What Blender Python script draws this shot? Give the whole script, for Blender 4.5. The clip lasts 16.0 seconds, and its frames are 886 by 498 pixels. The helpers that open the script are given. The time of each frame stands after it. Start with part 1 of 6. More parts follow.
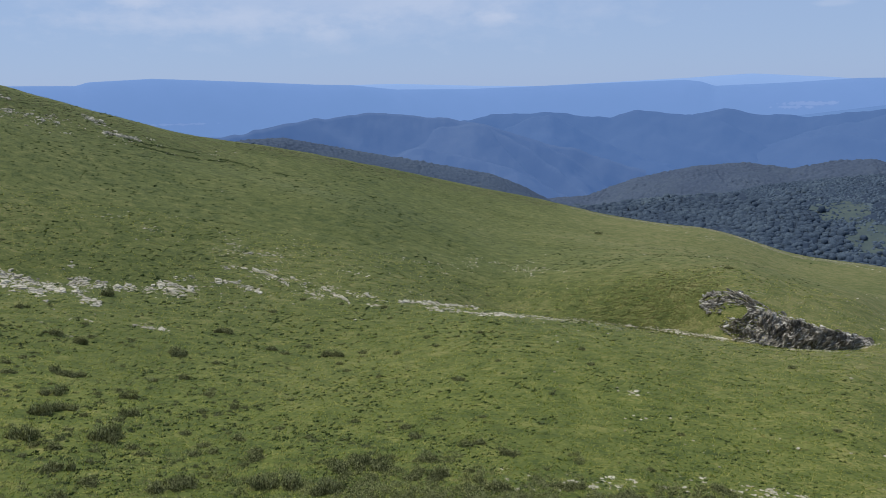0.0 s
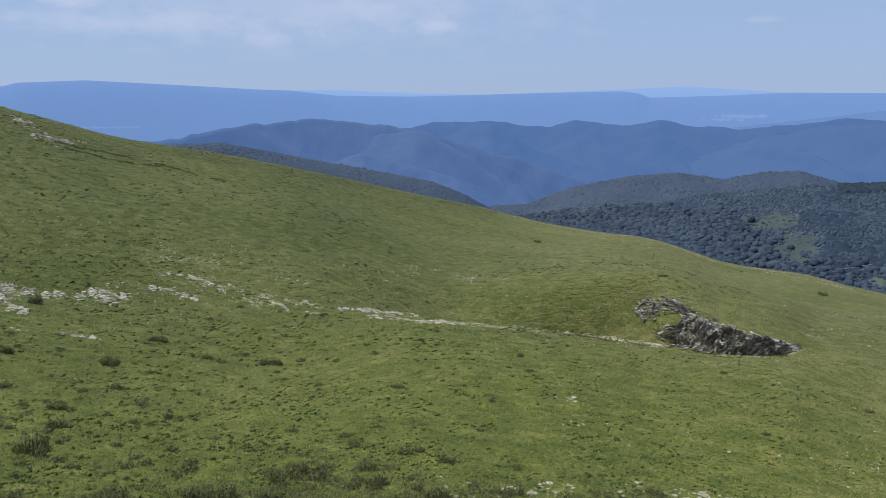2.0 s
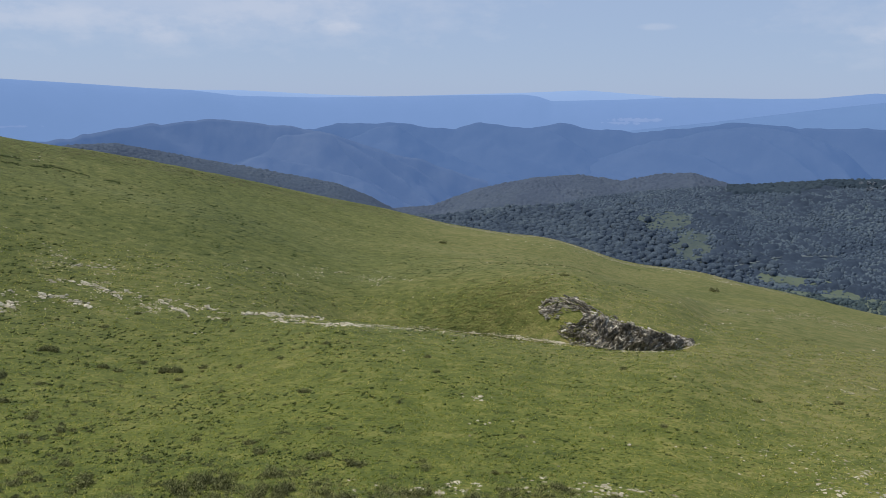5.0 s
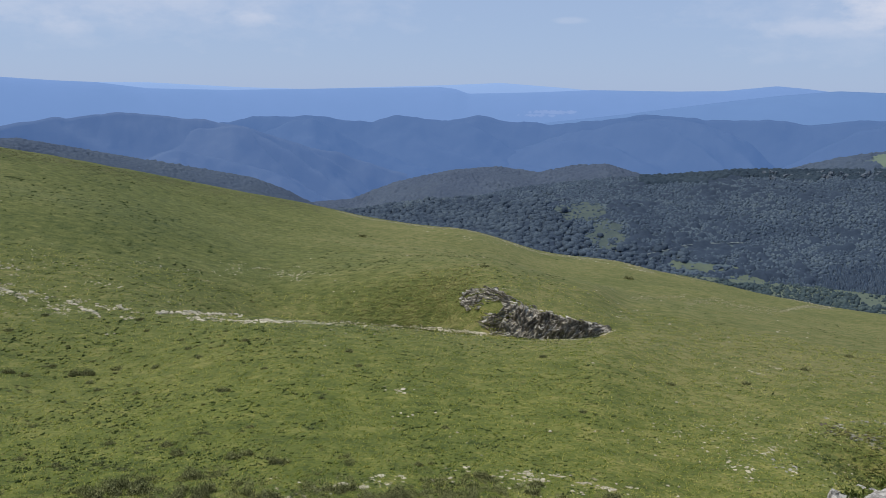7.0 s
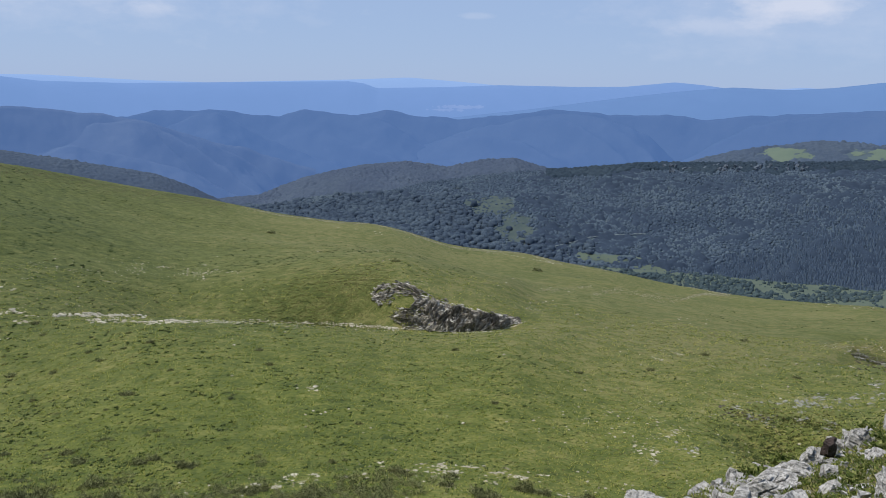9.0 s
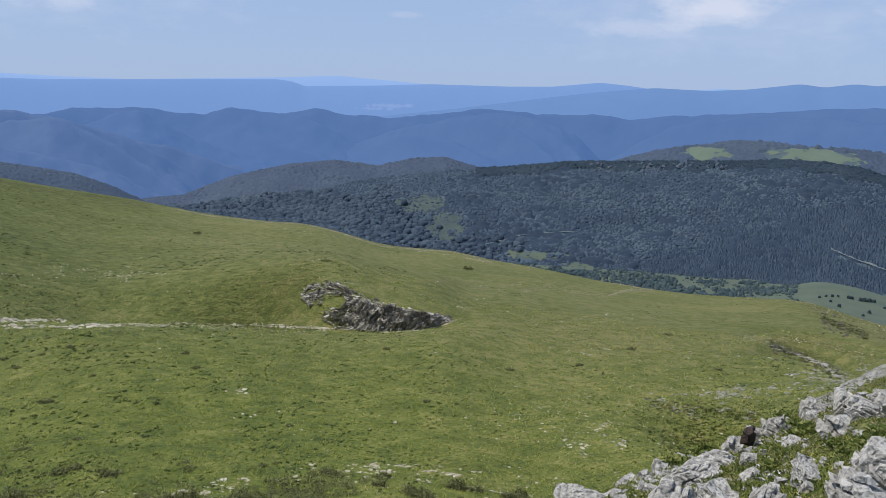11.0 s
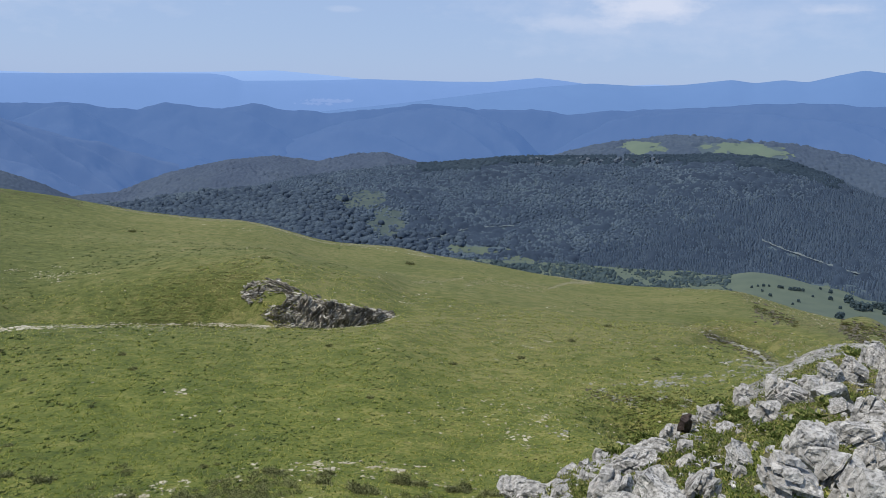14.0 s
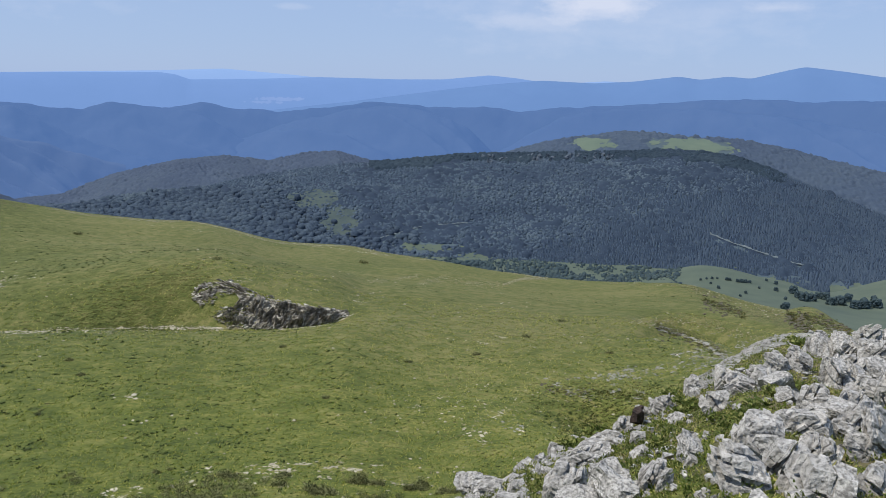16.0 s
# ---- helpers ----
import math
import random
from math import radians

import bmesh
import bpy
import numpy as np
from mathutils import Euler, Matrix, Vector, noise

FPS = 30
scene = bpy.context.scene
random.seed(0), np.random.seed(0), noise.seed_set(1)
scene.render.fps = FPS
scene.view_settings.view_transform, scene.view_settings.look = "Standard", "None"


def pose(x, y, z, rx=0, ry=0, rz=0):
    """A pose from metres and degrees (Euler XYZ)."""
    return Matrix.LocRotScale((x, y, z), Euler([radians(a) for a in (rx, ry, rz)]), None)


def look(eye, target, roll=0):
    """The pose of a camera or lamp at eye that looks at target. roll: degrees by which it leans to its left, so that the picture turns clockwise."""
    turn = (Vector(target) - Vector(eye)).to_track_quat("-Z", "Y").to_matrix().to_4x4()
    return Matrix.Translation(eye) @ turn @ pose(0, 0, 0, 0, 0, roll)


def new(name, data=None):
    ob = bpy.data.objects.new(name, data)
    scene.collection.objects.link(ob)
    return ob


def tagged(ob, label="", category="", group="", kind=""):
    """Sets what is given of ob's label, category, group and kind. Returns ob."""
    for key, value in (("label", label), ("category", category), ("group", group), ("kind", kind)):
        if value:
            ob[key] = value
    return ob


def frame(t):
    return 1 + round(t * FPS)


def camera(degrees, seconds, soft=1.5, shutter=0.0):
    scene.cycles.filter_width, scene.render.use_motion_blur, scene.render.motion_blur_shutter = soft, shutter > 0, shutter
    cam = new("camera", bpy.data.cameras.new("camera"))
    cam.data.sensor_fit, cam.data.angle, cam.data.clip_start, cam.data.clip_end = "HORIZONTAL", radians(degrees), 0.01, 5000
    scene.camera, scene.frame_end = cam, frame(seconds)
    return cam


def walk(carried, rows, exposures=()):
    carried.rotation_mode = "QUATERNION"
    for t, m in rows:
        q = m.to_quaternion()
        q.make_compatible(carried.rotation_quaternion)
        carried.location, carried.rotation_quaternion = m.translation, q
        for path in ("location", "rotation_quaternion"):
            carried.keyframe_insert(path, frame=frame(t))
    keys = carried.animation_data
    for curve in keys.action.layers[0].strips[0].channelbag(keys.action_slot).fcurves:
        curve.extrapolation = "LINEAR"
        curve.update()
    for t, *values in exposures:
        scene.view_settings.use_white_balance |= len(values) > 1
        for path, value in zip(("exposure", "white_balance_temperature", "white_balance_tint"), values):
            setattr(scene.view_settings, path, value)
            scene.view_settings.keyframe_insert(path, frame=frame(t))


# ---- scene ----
# The camera turns to the right where it stands, an arm's length from the body.
cam = camera(56.72, 16.0, 0.55)
EYE, ARM = 1.6, 0.15
# seconds, turn to the right, look up, lean to the right, in degrees
ROWS = [
    (0.0, 0.00, -11.40, 1.00),
    (0.5, 0.82, -11.24, 0.76),
    (1.0, 1.90, -11.11, 0.43),
    (1.5, 3.06, -10.99, 0.14),
    (2.0, 4.24, -10.92, -0.06),
    (2.5, 5.39, -10.83, -0.20),
    (3.0, 6.53, -10.77, -0.30),
    (3.5, 7.70, -10.71, -0.43),
    (6.0, 13.47, -10.95, -0.79),
    (6.5, 15.03, -11.07, -0.78),
    (7.0, 16.59, -11.19, -0.76),
    (7.5, 18.18, -11.28, -0.82),
    (8.0, 19.75, -11.36, -0.87),
    (8.5, 21.33, -11.42, -1.01),
    (9.0, 22.93, -11.46, -1.09),
    (9.5, 24.50, -11.46, -1.26),
    (12.0, 29.11, -11.48, -1.62),
    (12.5, 29.61, -11.54, -1.69),
    (13.0, 30.38, -11.58, -1.68),
    (13.5, 31.20, -11.60, -1.64),
    (14.0, 32.01, -11.65, -1.66),
    (14.5, 32.84, -11.66, -1.58),
    (15.0, 33.64, -11.68, -1.53),
    (15.5, 34.47, -11.70, -1.50),
    (16.0, 35.30, -11.72, -1.45),
]
walk(cam, [(t, pose(ARM * math.sin(radians(a)), ARM * math.cos(radians(a)) - ARM, EYE) @ pose(0, 0, 0, 0, 0, -a) @ pose(0, 0, 0, 90 + up) @ pose(0, 0, 0, 0, 0, -lean))
           for t, a, up, lean in ROWS], [(0, -0.03, 6400, 10), (2, 0.0, 6450, 10), (3.6, 0.0, 6500, 10), (6, 0.02, 7150, 10), (6.5, 0.02, 6950, 10), (7.5, 0.03, 6570, 10), (8.5, 0.04, 6500, 10), (16, 0.12, 6500, 10)])

# ---------------------------------------------------------------- light
SUN_AZ, SUN_EL = -72.0, 61.0          # degrees to the right of the first view, and above the horizon
sun = new("sun", bpy.data.lights.new("sun", "SUN"))
sun.data.energy, sun.data.angle, sun.data.color = 3.6, radians(0.6), (1.0, 0.95, 0.88)
sun.matrix_world = look((0, 0, 0), (-math.sin(radians(SUN_AZ)) * math.cos(radians(SUN_EL)), -math.cos(radians(SUN_AZ)) * math.cos(radians(SUN_EL)), -math.sin(radians(SUN_EL))))
sun.location = (0, 0, 300)

world = bpy.data.worlds.new("sky")
scene.world = world
world.use_nodes = True
wn, wl = world.node_tree.nodes, world.node_tree.links
wn.clear()
sky = wn.new("ShaderNodeTexSky")
sky.sky_type, sky.sun_disc = "NISHITA", False
sky.sun_elevation, sky.sun_rotation = radians(SUN_EL), radians(SUN_AZ)
sky.altitude, sky.air_density, sky.dust_density, sky.ozone_density = 1200, 1.0, 0.6, 4.0
w_out, w_bg = wn.new("ShaderNodeOutputWorld"), wn.new("ShaderNodeBackground")
w_bg.inputs["Strength"].default_value = 0.1
w_mix = wn.new("ShaderNodeMix")
w_mix.data_type = "RGBA"
w_mix.inputs["Factor"].default_value = 0.85          # thin high haze over the whole sky
w_mix.inputs["B"].default_value = (3.4, 4.65, 7.2, 1)
wl.new(sky.outputs["Color"], w_mix.inputs["A"])
w_co, w_sep = wn.new("ShaderNodeTexCoord"), wn.new("ShaderNodeSeparateXYZ")
wl.new(w_co.outputs["Generated"], w_sep.inputs["Vector"])


def w_math(op, a, b=None, c=None):
    node = wn.new("ShaderNodeMath")
    node.operation = op
    for i, v in enumerate((a, b, c)):
        if isinstance(v, (int, float)):
            node.inputs[i].default_value = v
        elif v is not None:
            wl.new(v, node.inputs[i])
    return node.outputs[0]


w_az = w_math("MULTIPLY", w_math("ARCTAN2", w_sep.outputs["X"], w_sep.outputs["Y"]), 57.2958)
w_el = w_math("MULTIPLY", w_math("ARCSINE", w_sep.outputs["Z"]), 57.2958)
w_xyz = wn.new("ShaderNodeCombineXYZ")
wl.new(w_math("MULTIPLY", w_az, 0.26), w_xyz.inputs["X"])
wl.new(w_math("MULTIPLY", w_el, 0.55), w_xyz.inputs["Y"])
w_noise = wn.new("ShaderNodeTexNoise")
w_noise.inputs["Scale"].default_value, w_noise.inputs["Detail"].default_value, w_noise.inputs["Roughness"].default_value = 1.3, 9, 0.6
wl.new(w_xyz.outputs["Vector"], w_noise.inputs["Vector"])
last_colour = w_mix.outputs["Result"]
# cloud banks: bearing, height, half width, half height in degrees, strength
for ca, ce, wa, we, power in ((-6, 5.6, 26, 3.8, 0.30), (46, 4.6, 16, 3.5, 0.28), (-16, 4.2, 13, 1.1, 0.32), (-19.3, 5.4, 2.4, 0.6, 0.45), (-0.5, 5.4, 7, 1.5, 0.25), (45.0, 5.15, 5.2, 1.6, 1.0), (40, 3.9, 5, 0.8, 0.35), (56.4, 4.85, 2.6, 0.4, 0.45), (24.9, 4.42, 1.4, 0.25, 0.22), (3.4, 4.2, 2.2, 0.6, 0.4), (-7.5, 3.4, 2.4, 0.7, 0.35), (20, 22, 60, 12, 0.5)):
    fa = w_math("POWER", w_math("DIVIDE", w_math("SUBTRACT", w_az, ca), wa), 2)
    fe = w_math("POWER", w_math("DIVIDE", w_math("SUBTRACT", w_el, ce), we), 2)
    near = w_math("SUBTRACT", 1.0, w_math("SQRT", w_math("ADD", fa, fe)))
    body = w_math("MULTIPLY_ADD", near, 0.55, w_math("SUBTRACT", w_noise.outputs["Fac"], 0.55))
    edge = w_math("MULTIPLY", w_math("MINIMUM", w_math("MAXIMUM", w_math("MULTIPLY", body, 2.4), 0.0), 1.0), power)
    bank = wn.new("ShaderNodeMix")
    bank.data_type = "RGBA"
    bank.inputs["B"].default_value = (6.0, 6.6, 8.1, 1)
    wl.new(edge, bank.inputs["Factor"])
    wl.new(last_colour, bank.inputs["A"])
    last_colour = bank.outputs["Result"]
wl.new(last_colour, w_bg.inputs["Color"])
wl.new(w_bg.outputs["Background"], w_out.inputs["Surface"])


# ---------------------------------------------------------------- materials
def material(name, colours, scales=(1.0, 0.1), rough=0.9, bump=0.0, bump_scale=10.0, detail=6, glow=None, random_shift=0.0, spec=0.2, leaf=0.0, cracks=0.0, contrast=1.0, share=0.5, ragged=0.5):
    """Colours mixed by noise at two scales (in cycles a metre), with relief. glow: emission that stands in for the far
    air in front of a backdrop.
    """
    m = bpy.data.materials.new(name)
    m.use_nodes = True
    n, l = m.node_tree.nodes, m.node_tree.links
    bsdf = n["Principled BSDF"]
    co = n.new("ShaderNodeTexCoord")
    fine, broad = n.new("ShaderNodeTexNoise"), n.new("ShaderNodeTexNoise")
    fine.inputs["Scale"].default_value, fine.inputs["Detail"].default_value = scales[0], detail
    fine.inputs["Roughness"].default_value = ragged
    broad.inputs["Scale"].default_value, broad.inputs["Detail"].default_value = scales[1], 4
    ramp = n.new("ShaderNodeValToRGB")
    r = ramp.color_ramp
    while len(r.elements) < len(colours):
        r.elements.new(0.5)
    for i, c in enumerate(colours):
        r.elements[i].position = 0.5 - 0.2 * contrast + 0.4 * contrast * i / max(1, len(colours) - 1)
        r.elements[i].color = (*c, 1)
    add = n.new("ShaderNodeMath")
    add.operation = "MULTIPLY_ADD"
    add.inputs[1].default_value = 1 - share
    half = n.new("ShaderNodeMath")
    half.operation = "MULTIPLY"
    half.inputs[1].default_value = share
    l.new(co.outputs["Object"], fine.inputs["Vector"])
    l.new(co.outputs["Object"], broad.inputs["Vector"])
    l.new(broad.outputs["Fac"], half.inputs[0])
    l.new(fine.outputs["Fac"], add.inputs[0])
    l.new(half.outputs[0], add.inputs[2])
    last = add.outputs[0]
    if random_shift:
        info, sh = n.new("ShaderNodeNewGeometry"), n.new("ShaderNodeMath")
        mid = n.new("ShaderNodeMath")
        mid.operation, mid.inputs[1].default_value = "SUBTRACT", 0.5
        sh.operation, sh.inputs[1].default_value = "MULTIPLY_ADD", random_shift
        l.new(info.outputs["Random Per Island"], mid.inputs[0])
        l.new(mid.outputs[0], sh.inputs[0])
        l.new(last, sh.inputs[2])
        last = sh.outputs[0]
    l.new(last, ramp.inputs["Fac"])
    l.new(ramp.outputs["Color"], bsdf.inputs["Base Color"])
    bsdf.inputs["Roughness"].default_value = rough
    bsdf.inputs["Specular IOR Level"].default_value = spec
    if bump:
        b, bn = n.new("ShaderNodeBump"), n.new("ShaderNodeTexNoise")
        bn.inputs["Scale"].default_value, bn.inputs["Detail"].default_value = bump_scale, 8
        b.inputs["Strength"].default_value, b.inputs["Distance"].default_value = 1.0, bump
        l.new(co.outputs["Object"], bn.inputs["Vector"])
        l.new(bn.outputs["Fac"], b.inputs["Height"])
        l.new(b.outputs["Normal"], bsdf.inputs["Normal"])
    if cracks:
        vor, thin, dirt, spots = n.new("ShaderNodeTexVoronoi"), n.new("ShaderNodeMapRange"), n.new("ShaderNodeMix"), n.new("ShaderNodeTexNoise")
        warp = n.new("ShaderNodeVectorMath")
        warp.operation = "MULTIPLY_ADD"
        warp.inputs[1].default_value = (2.6, 2.6, 2.6)
        l.new(fine.outputs["Color"], warp.inputs[0])
        l.new(co.outputs["Object"], warp.inputs[2])
        vor.feature, vor.inputs["Scale"].default_value = "DISTANCE_TO_EDGE", cracks
        l.new(warp.outputs[0], vor.inputs["Vector"])
        thin.inputs["From Min"].default_value, thin.inputs["From Max"].default_value = 0.0, 0.022
        thin.inputs["To Min"].default_value, thin.inputs["To Max"].default_value = 0.6, 0.0
        l.new(vor.outputs["Distance"], thin.inputs["Value"])
        spots.inputs["Scale"].default_value, spots.inputs["Detail"].default_value = 27.0, 7
        spots.inputs["Roughness"].default_value = 0.62
        l.new(co.outputs["Object"], spots.inputs["Vector"])
        lich = n.new("ShaderNodeMapRange")
        lich.inputs["From Min"].default_value, lich.inputs["From Max"].default_value = 0.76, 0.90
        lich.inputs["To Max"].default_value = 0.66
        # the dark lichen grows in patches
        patch = n.new("ShaderNodeMath")
        patch.operation, patch.inputs[1].default_value = "MULTIPLY_ADD", 0.6
        l.new(broad.outputs["Fac"], patch.inputs[0])
        l.new(spots.outputs["Fac"], patch.inputs[2])
        l.new(patch.outputs[0], lich.inputs["Value"])
        most = n.new("ShaderNodeMath")
        most.operation = "MAXIMUM"
        l.new(thin.outputs["Result"], most.inputs[0])
        l.new(lich.outputs["Result"], most.inputs[1])
        dirt.data_type = "RGBA"
        dirt.inputs["B"].default_value = (0.045, 0.044, 0.038, 1)
        l.new(most.outputs[0], dirt.inputs["Factor"])
        l.new(ramp.outputs["Color"], dirt.inputs["A"])
        l.new(dirt.outputs["Result"], bsdf.inputs["Base Color"])
    if leaf:
        trans, mixed, out = n.new("ShaderNodeBsdfTranslucent"), n.new("ShaderNodeMixShader"), n["Material Output"]
        mixed.inputs["Fac"].default_value = leaf
        l.new(ramp.outputs["Color"], trans.inputs["Color"])
        l.new(bsdf.outputs["BSDF"], mixed.inputs[1])
        l.new(trans.outputs["BSDF"], mixed.inputs[2])
        l.new(mixed.outputs["Shader"], out.inputs["Surface"])
    # the surface emits the haze colour itself
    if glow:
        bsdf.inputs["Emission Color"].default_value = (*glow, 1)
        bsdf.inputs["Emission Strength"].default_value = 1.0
    return m


GRASS = material("pasture_grass", [(0.030, 0.044, 0.009), (0.068, 0.084, 0.019), (0.098, 0.111, 0.027), (0.172, 0.160, 0.058)], (0.42, 0.028), 0.95, 0.035, 6.0, 14, contrast=0.7, share=0.2, ragged=0.76)
n, l = GRASS.node_tree.nodes, GRASS.node_tree.links
dry_co, dry_xyz, dry, dry_add = n.new("ShaderNodeTexCoord"), n.new("ShaderNodeSeparateXYZ"), n.new("ShaderNodeMapRange"), n.new("ShaderNodeMath")
dry.inputs["From Min"].default_value, dry.inputs["From Max"].default_value = -10, 70
dry.inputs["To Min"].default_value, dry.inputs["To Max"].default_value = 0.004, 0.072
l.new(dry_co.outputs["Object"], dry_xyz.inputs["Vector"])
l.new(dry_xyz.outputs["X"], dry.inputs["Value"])
fac_in = n["Color Ramp"].inputs["Fac"]
l.new(fac_in.links[0].from_socket, dry_add.inputs[0])
l.new(dry.outputs["Result"], dry_add.inputs[1])
grain, grain_add = n.new("ShaderNodeTexNoise"), n.new("ShaderNodeMath")
grain.inputs["Scale"].default_value, grain.inputs["Detail"].default_value, grain.inputs["Roughness"].default_value = 3.4, 5, 0.62
grain_add.operation = "MULTIPLY_ADD"
grain_add.inputs[1].default_value = 0.55
l.new(dry_co.outputs["Object"], grain.inputs["Vector"])
l.new(grain.outputs["Fac"], grain_add.inputs[0])
l.new(dry_add.outputs[0], grain_add.inputs[2])
grain_mid = n.new("ShaderNodeMath")
grain_mid.operation, grain_mid.inputs[1].default_value = "SUBTRACT", 0.275
l.new(grain_add.outputs[0], grain_mid.inputs[0])
l.new(grain_mid.outputs[0], fac_in)
# the pasture below the limestone band is the lusher one
lush_len, lush_fade, lush_mix, lush_wave = n.new("ShaderNodeVectorMath"), n.new("ShaderNodeMapRange"), n.new("ShaderNodeMix"), n.new("ShaderNodeMath")
lush_len.operation, lush_wave.operation = "LENGTH", "MULTIPLY_ADD"
lush_wave.inputs[1].default_value = 40
l.new(dry_co.outputs["Object"], lush_len.inputs[0])
l.new(n["Noise Texture.001"].outputs["Fac"], lush_wave.inputs[0])
l.new(lush_len.outputs["Value"], lush_wave.inputs[2])
lush_fade.inputs["From Min"].default_value, lush_fade.inputs["From Max"].default_value = 75, 135
lush_fade.inputs["To Min"].default_value, lush_fade.inputs["To Max"].default_value = 1.0, 0.0
l.new(lush_wave.outputs[0], lush_fade.inputs["Value"])
lush_mix.data_type, lush_mix.blend_type = "RGBA", "MULTIPLY"
lush_mix.inputs["B"].default_value = (1.21, 1.22, 0.98, 1)
l.new(lush_fade.outputs["Result"], lush_mix.inputs["Factor"])
l.new(n["Color Ramp"].outputs["Color"], lush_mix.inputs["A"])
l.new(lush_mix.outputs["Result"], n["Principled BSDF"].inputs["Base Color"])
TUFT = material("grass_blades", [(0.09, 0.13, 0.018), (0.25, 0.29, 0.047), (0.50, 0.47, 0.14)], (2.5, 0.05), 0.9, random_shift=0.75, contrast=0.8, share=0.35, leaf=0.45)
BROWN = material("brown_hollow_grass", [(0.042, 0.042, 0.011), (0.078, 0.072, 0.019), (0.125, 0.105, 0.034)], (0.7, 0.06), 0.95, random_shift=0.3)
STRAW = material("dry_grass", [(0.13, 0.125, 0.045), (0.21, 0.19, 0.078), (0.33, 0.29, 0.14)], (1.0, 0.1), 0.95, random_shift=0.4)
RIM_STRAW = material("bleached_grass", [(0.20, 0.19, 0.12), (0.30, 0.275, 0.18), (0.42, 0.38, 0.27)], (0.5, 0.06), 0.95, random_shift=0.4)
BROW = material("grey_dry_grass", [(0.07, 0.072, 0.035), (0.12, 0.115, 0.06), (0.19, 0.175, 0.10)], (0.5, 0.06), 0.95, random_shift=0.3)
HERB = material("dark_herbs", [(0.028, 0.045, 0.014), (0.048, 0.072, 0.022), (0.08, 0.10, 0.034)], (1.0, 0.1), 0.9, random_shift=0.3)
SHRUB = material("heath_foliage", [(0.055, 0.063, 0.022), (0.19, 0.20, 0.074), (0.46, 0.46, 0.22)], (6.0, 0.4), 0.9, random_shift=0.6, leaf=0.3)
HEATHER = material("dull_heather", [(0.025, 0.032, 0.013), (0.078, 0.090, 0.038), (0.23, 0.235, 0.125)], (6.0, 0.4), 0.9, random_shift=0.6, leaf=0.2)
WOODY = material("woody_stems", [(0.03, 0.025, 0.015), (0.07, 0.055, 0.035)], (9.0, 1.0), 0.95)
LEAFY = material("lush_leaves", [(0.07, 0.10, 0.02), (0.15, 0.185, 0.042), (0.29, 0.29, 0.10)], (5.0, 0.5), 0.8, random_shift=0.5, leaf=0.25)
EARTH = material("dry_turf_and_earth", [(0.06, 0.07, 0.02), (0.11, 0.10, 0.045), (0.17, 0.14, 0.08)], (3.0, 0.4), 0.95, 0.03, 8.0, 10)
STONE = material("limestone", [(0.17, 0.161, 0.142), (0.36, 0.344, 0.31), (0.54, 0.517, 0.47), (0.82, 0.79, 0.73)], (9.0, 1.3), 0.9, 0.05, 13.0, 12, cracks=3.2, contrast=0.8, share=0.5, ragged=0.6)
SCREE = material("grey_scree", [(0.12, 0.117, 0.098), (0.25, 0.243, 0.21), (0.44, 0.425, 0.37)], (1.5, 0.3), 0.95, 0.03, 6.0, 10)
PALE = material("turf_level_limestone", [(0.17, 0.15, 0.10), (0.42, 0.38, 0.285), (0.74, 0.675, 0.53)], (3.2, 0.3), 0.95, 0.03, 6.0, 10)
CLIFF = material("weathered_limestone", [(0.040, 0.035, 0.025), (0.120, 0.107, 0.080), (0.25, 0.227, 0.182), (0.50, 0.465, 0.385)], (3.2, 0.35), 0.95, 0.16, 3.0, 14)
LEDGE = material("weathered_ledges", [(0.06, 0.053, 0.040), (0.185, 0.168, 0.132), (0.43, 0.395, 0.325), (0.76, 0.71, 0.60)], (1.6, 0.4), 0.95, 0.06, 6.0, 12, random_shift=0.2, contrast=0.9)
SCARP = material("dark_scarp_rock", [(0.045, 0.042, 0.03), (0.11, 0.10, 0.072), (0.24, 0.22, 0.165)], (1.5, 0.2), 0.95, 0.1, 3.0, 10)
# crag and gravel on the far hill: haze is mixed into the base colour
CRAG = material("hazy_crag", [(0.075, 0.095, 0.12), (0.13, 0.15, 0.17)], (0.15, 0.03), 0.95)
CHALK = material("hazy_pale_gravel", [(0.085, 0.11, 0.125), (0.165, 0.19, 0.19)], (0.3, 0.05), 0.95)
LICHEN = material("dark_lichened_stone", [(0.030, 0.022, 0.018), (0.072, 0.052, 0.044)], (5.0, 1.0), 0.95, 0.02, 8.0)
# distance haze on the hill floors is mixed into their base colours
WOOD_FLOOR = material("hazed_wood_floor", [(0.062, 0.088, 0.105), (0.08, 0.11, 0.122)], (0.1, 0.01), 0.95)
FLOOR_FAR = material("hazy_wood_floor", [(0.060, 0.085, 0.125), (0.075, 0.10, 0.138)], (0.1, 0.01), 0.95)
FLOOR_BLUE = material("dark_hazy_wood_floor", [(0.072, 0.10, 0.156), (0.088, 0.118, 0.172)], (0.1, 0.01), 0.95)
# meadow greens are greyed in the base colour to imitate haze
MEADOW = material("hazy_far_meadow", [(0.068, 0.090, 0.070), (0.088, 0.112, 0.081), (0.112, 0.134, 0.093)], (0.06, 0.008), 0.95)
GLADE = material("rough_hazy_glade", [(0.044, 0.063, 0.066), (0.060, 0.081, 0.074), (0.080, 0.101, 0.082)], (0.12, 0.03), 0.95)
# tree crowns carry the blue of distance haze in their base colour
BEECH = material("hazy_wood_crowns", [(0.027, 0.042, 0.066), (0.046, 0.068, 0.097), (0.070, 0.098, 0.127), (0.108, 0.142, 0.160)], (0.9, 0.02), 0.95, 0.3, 1.1, contrast=0.9, share=0.4, random_shift=0.12)
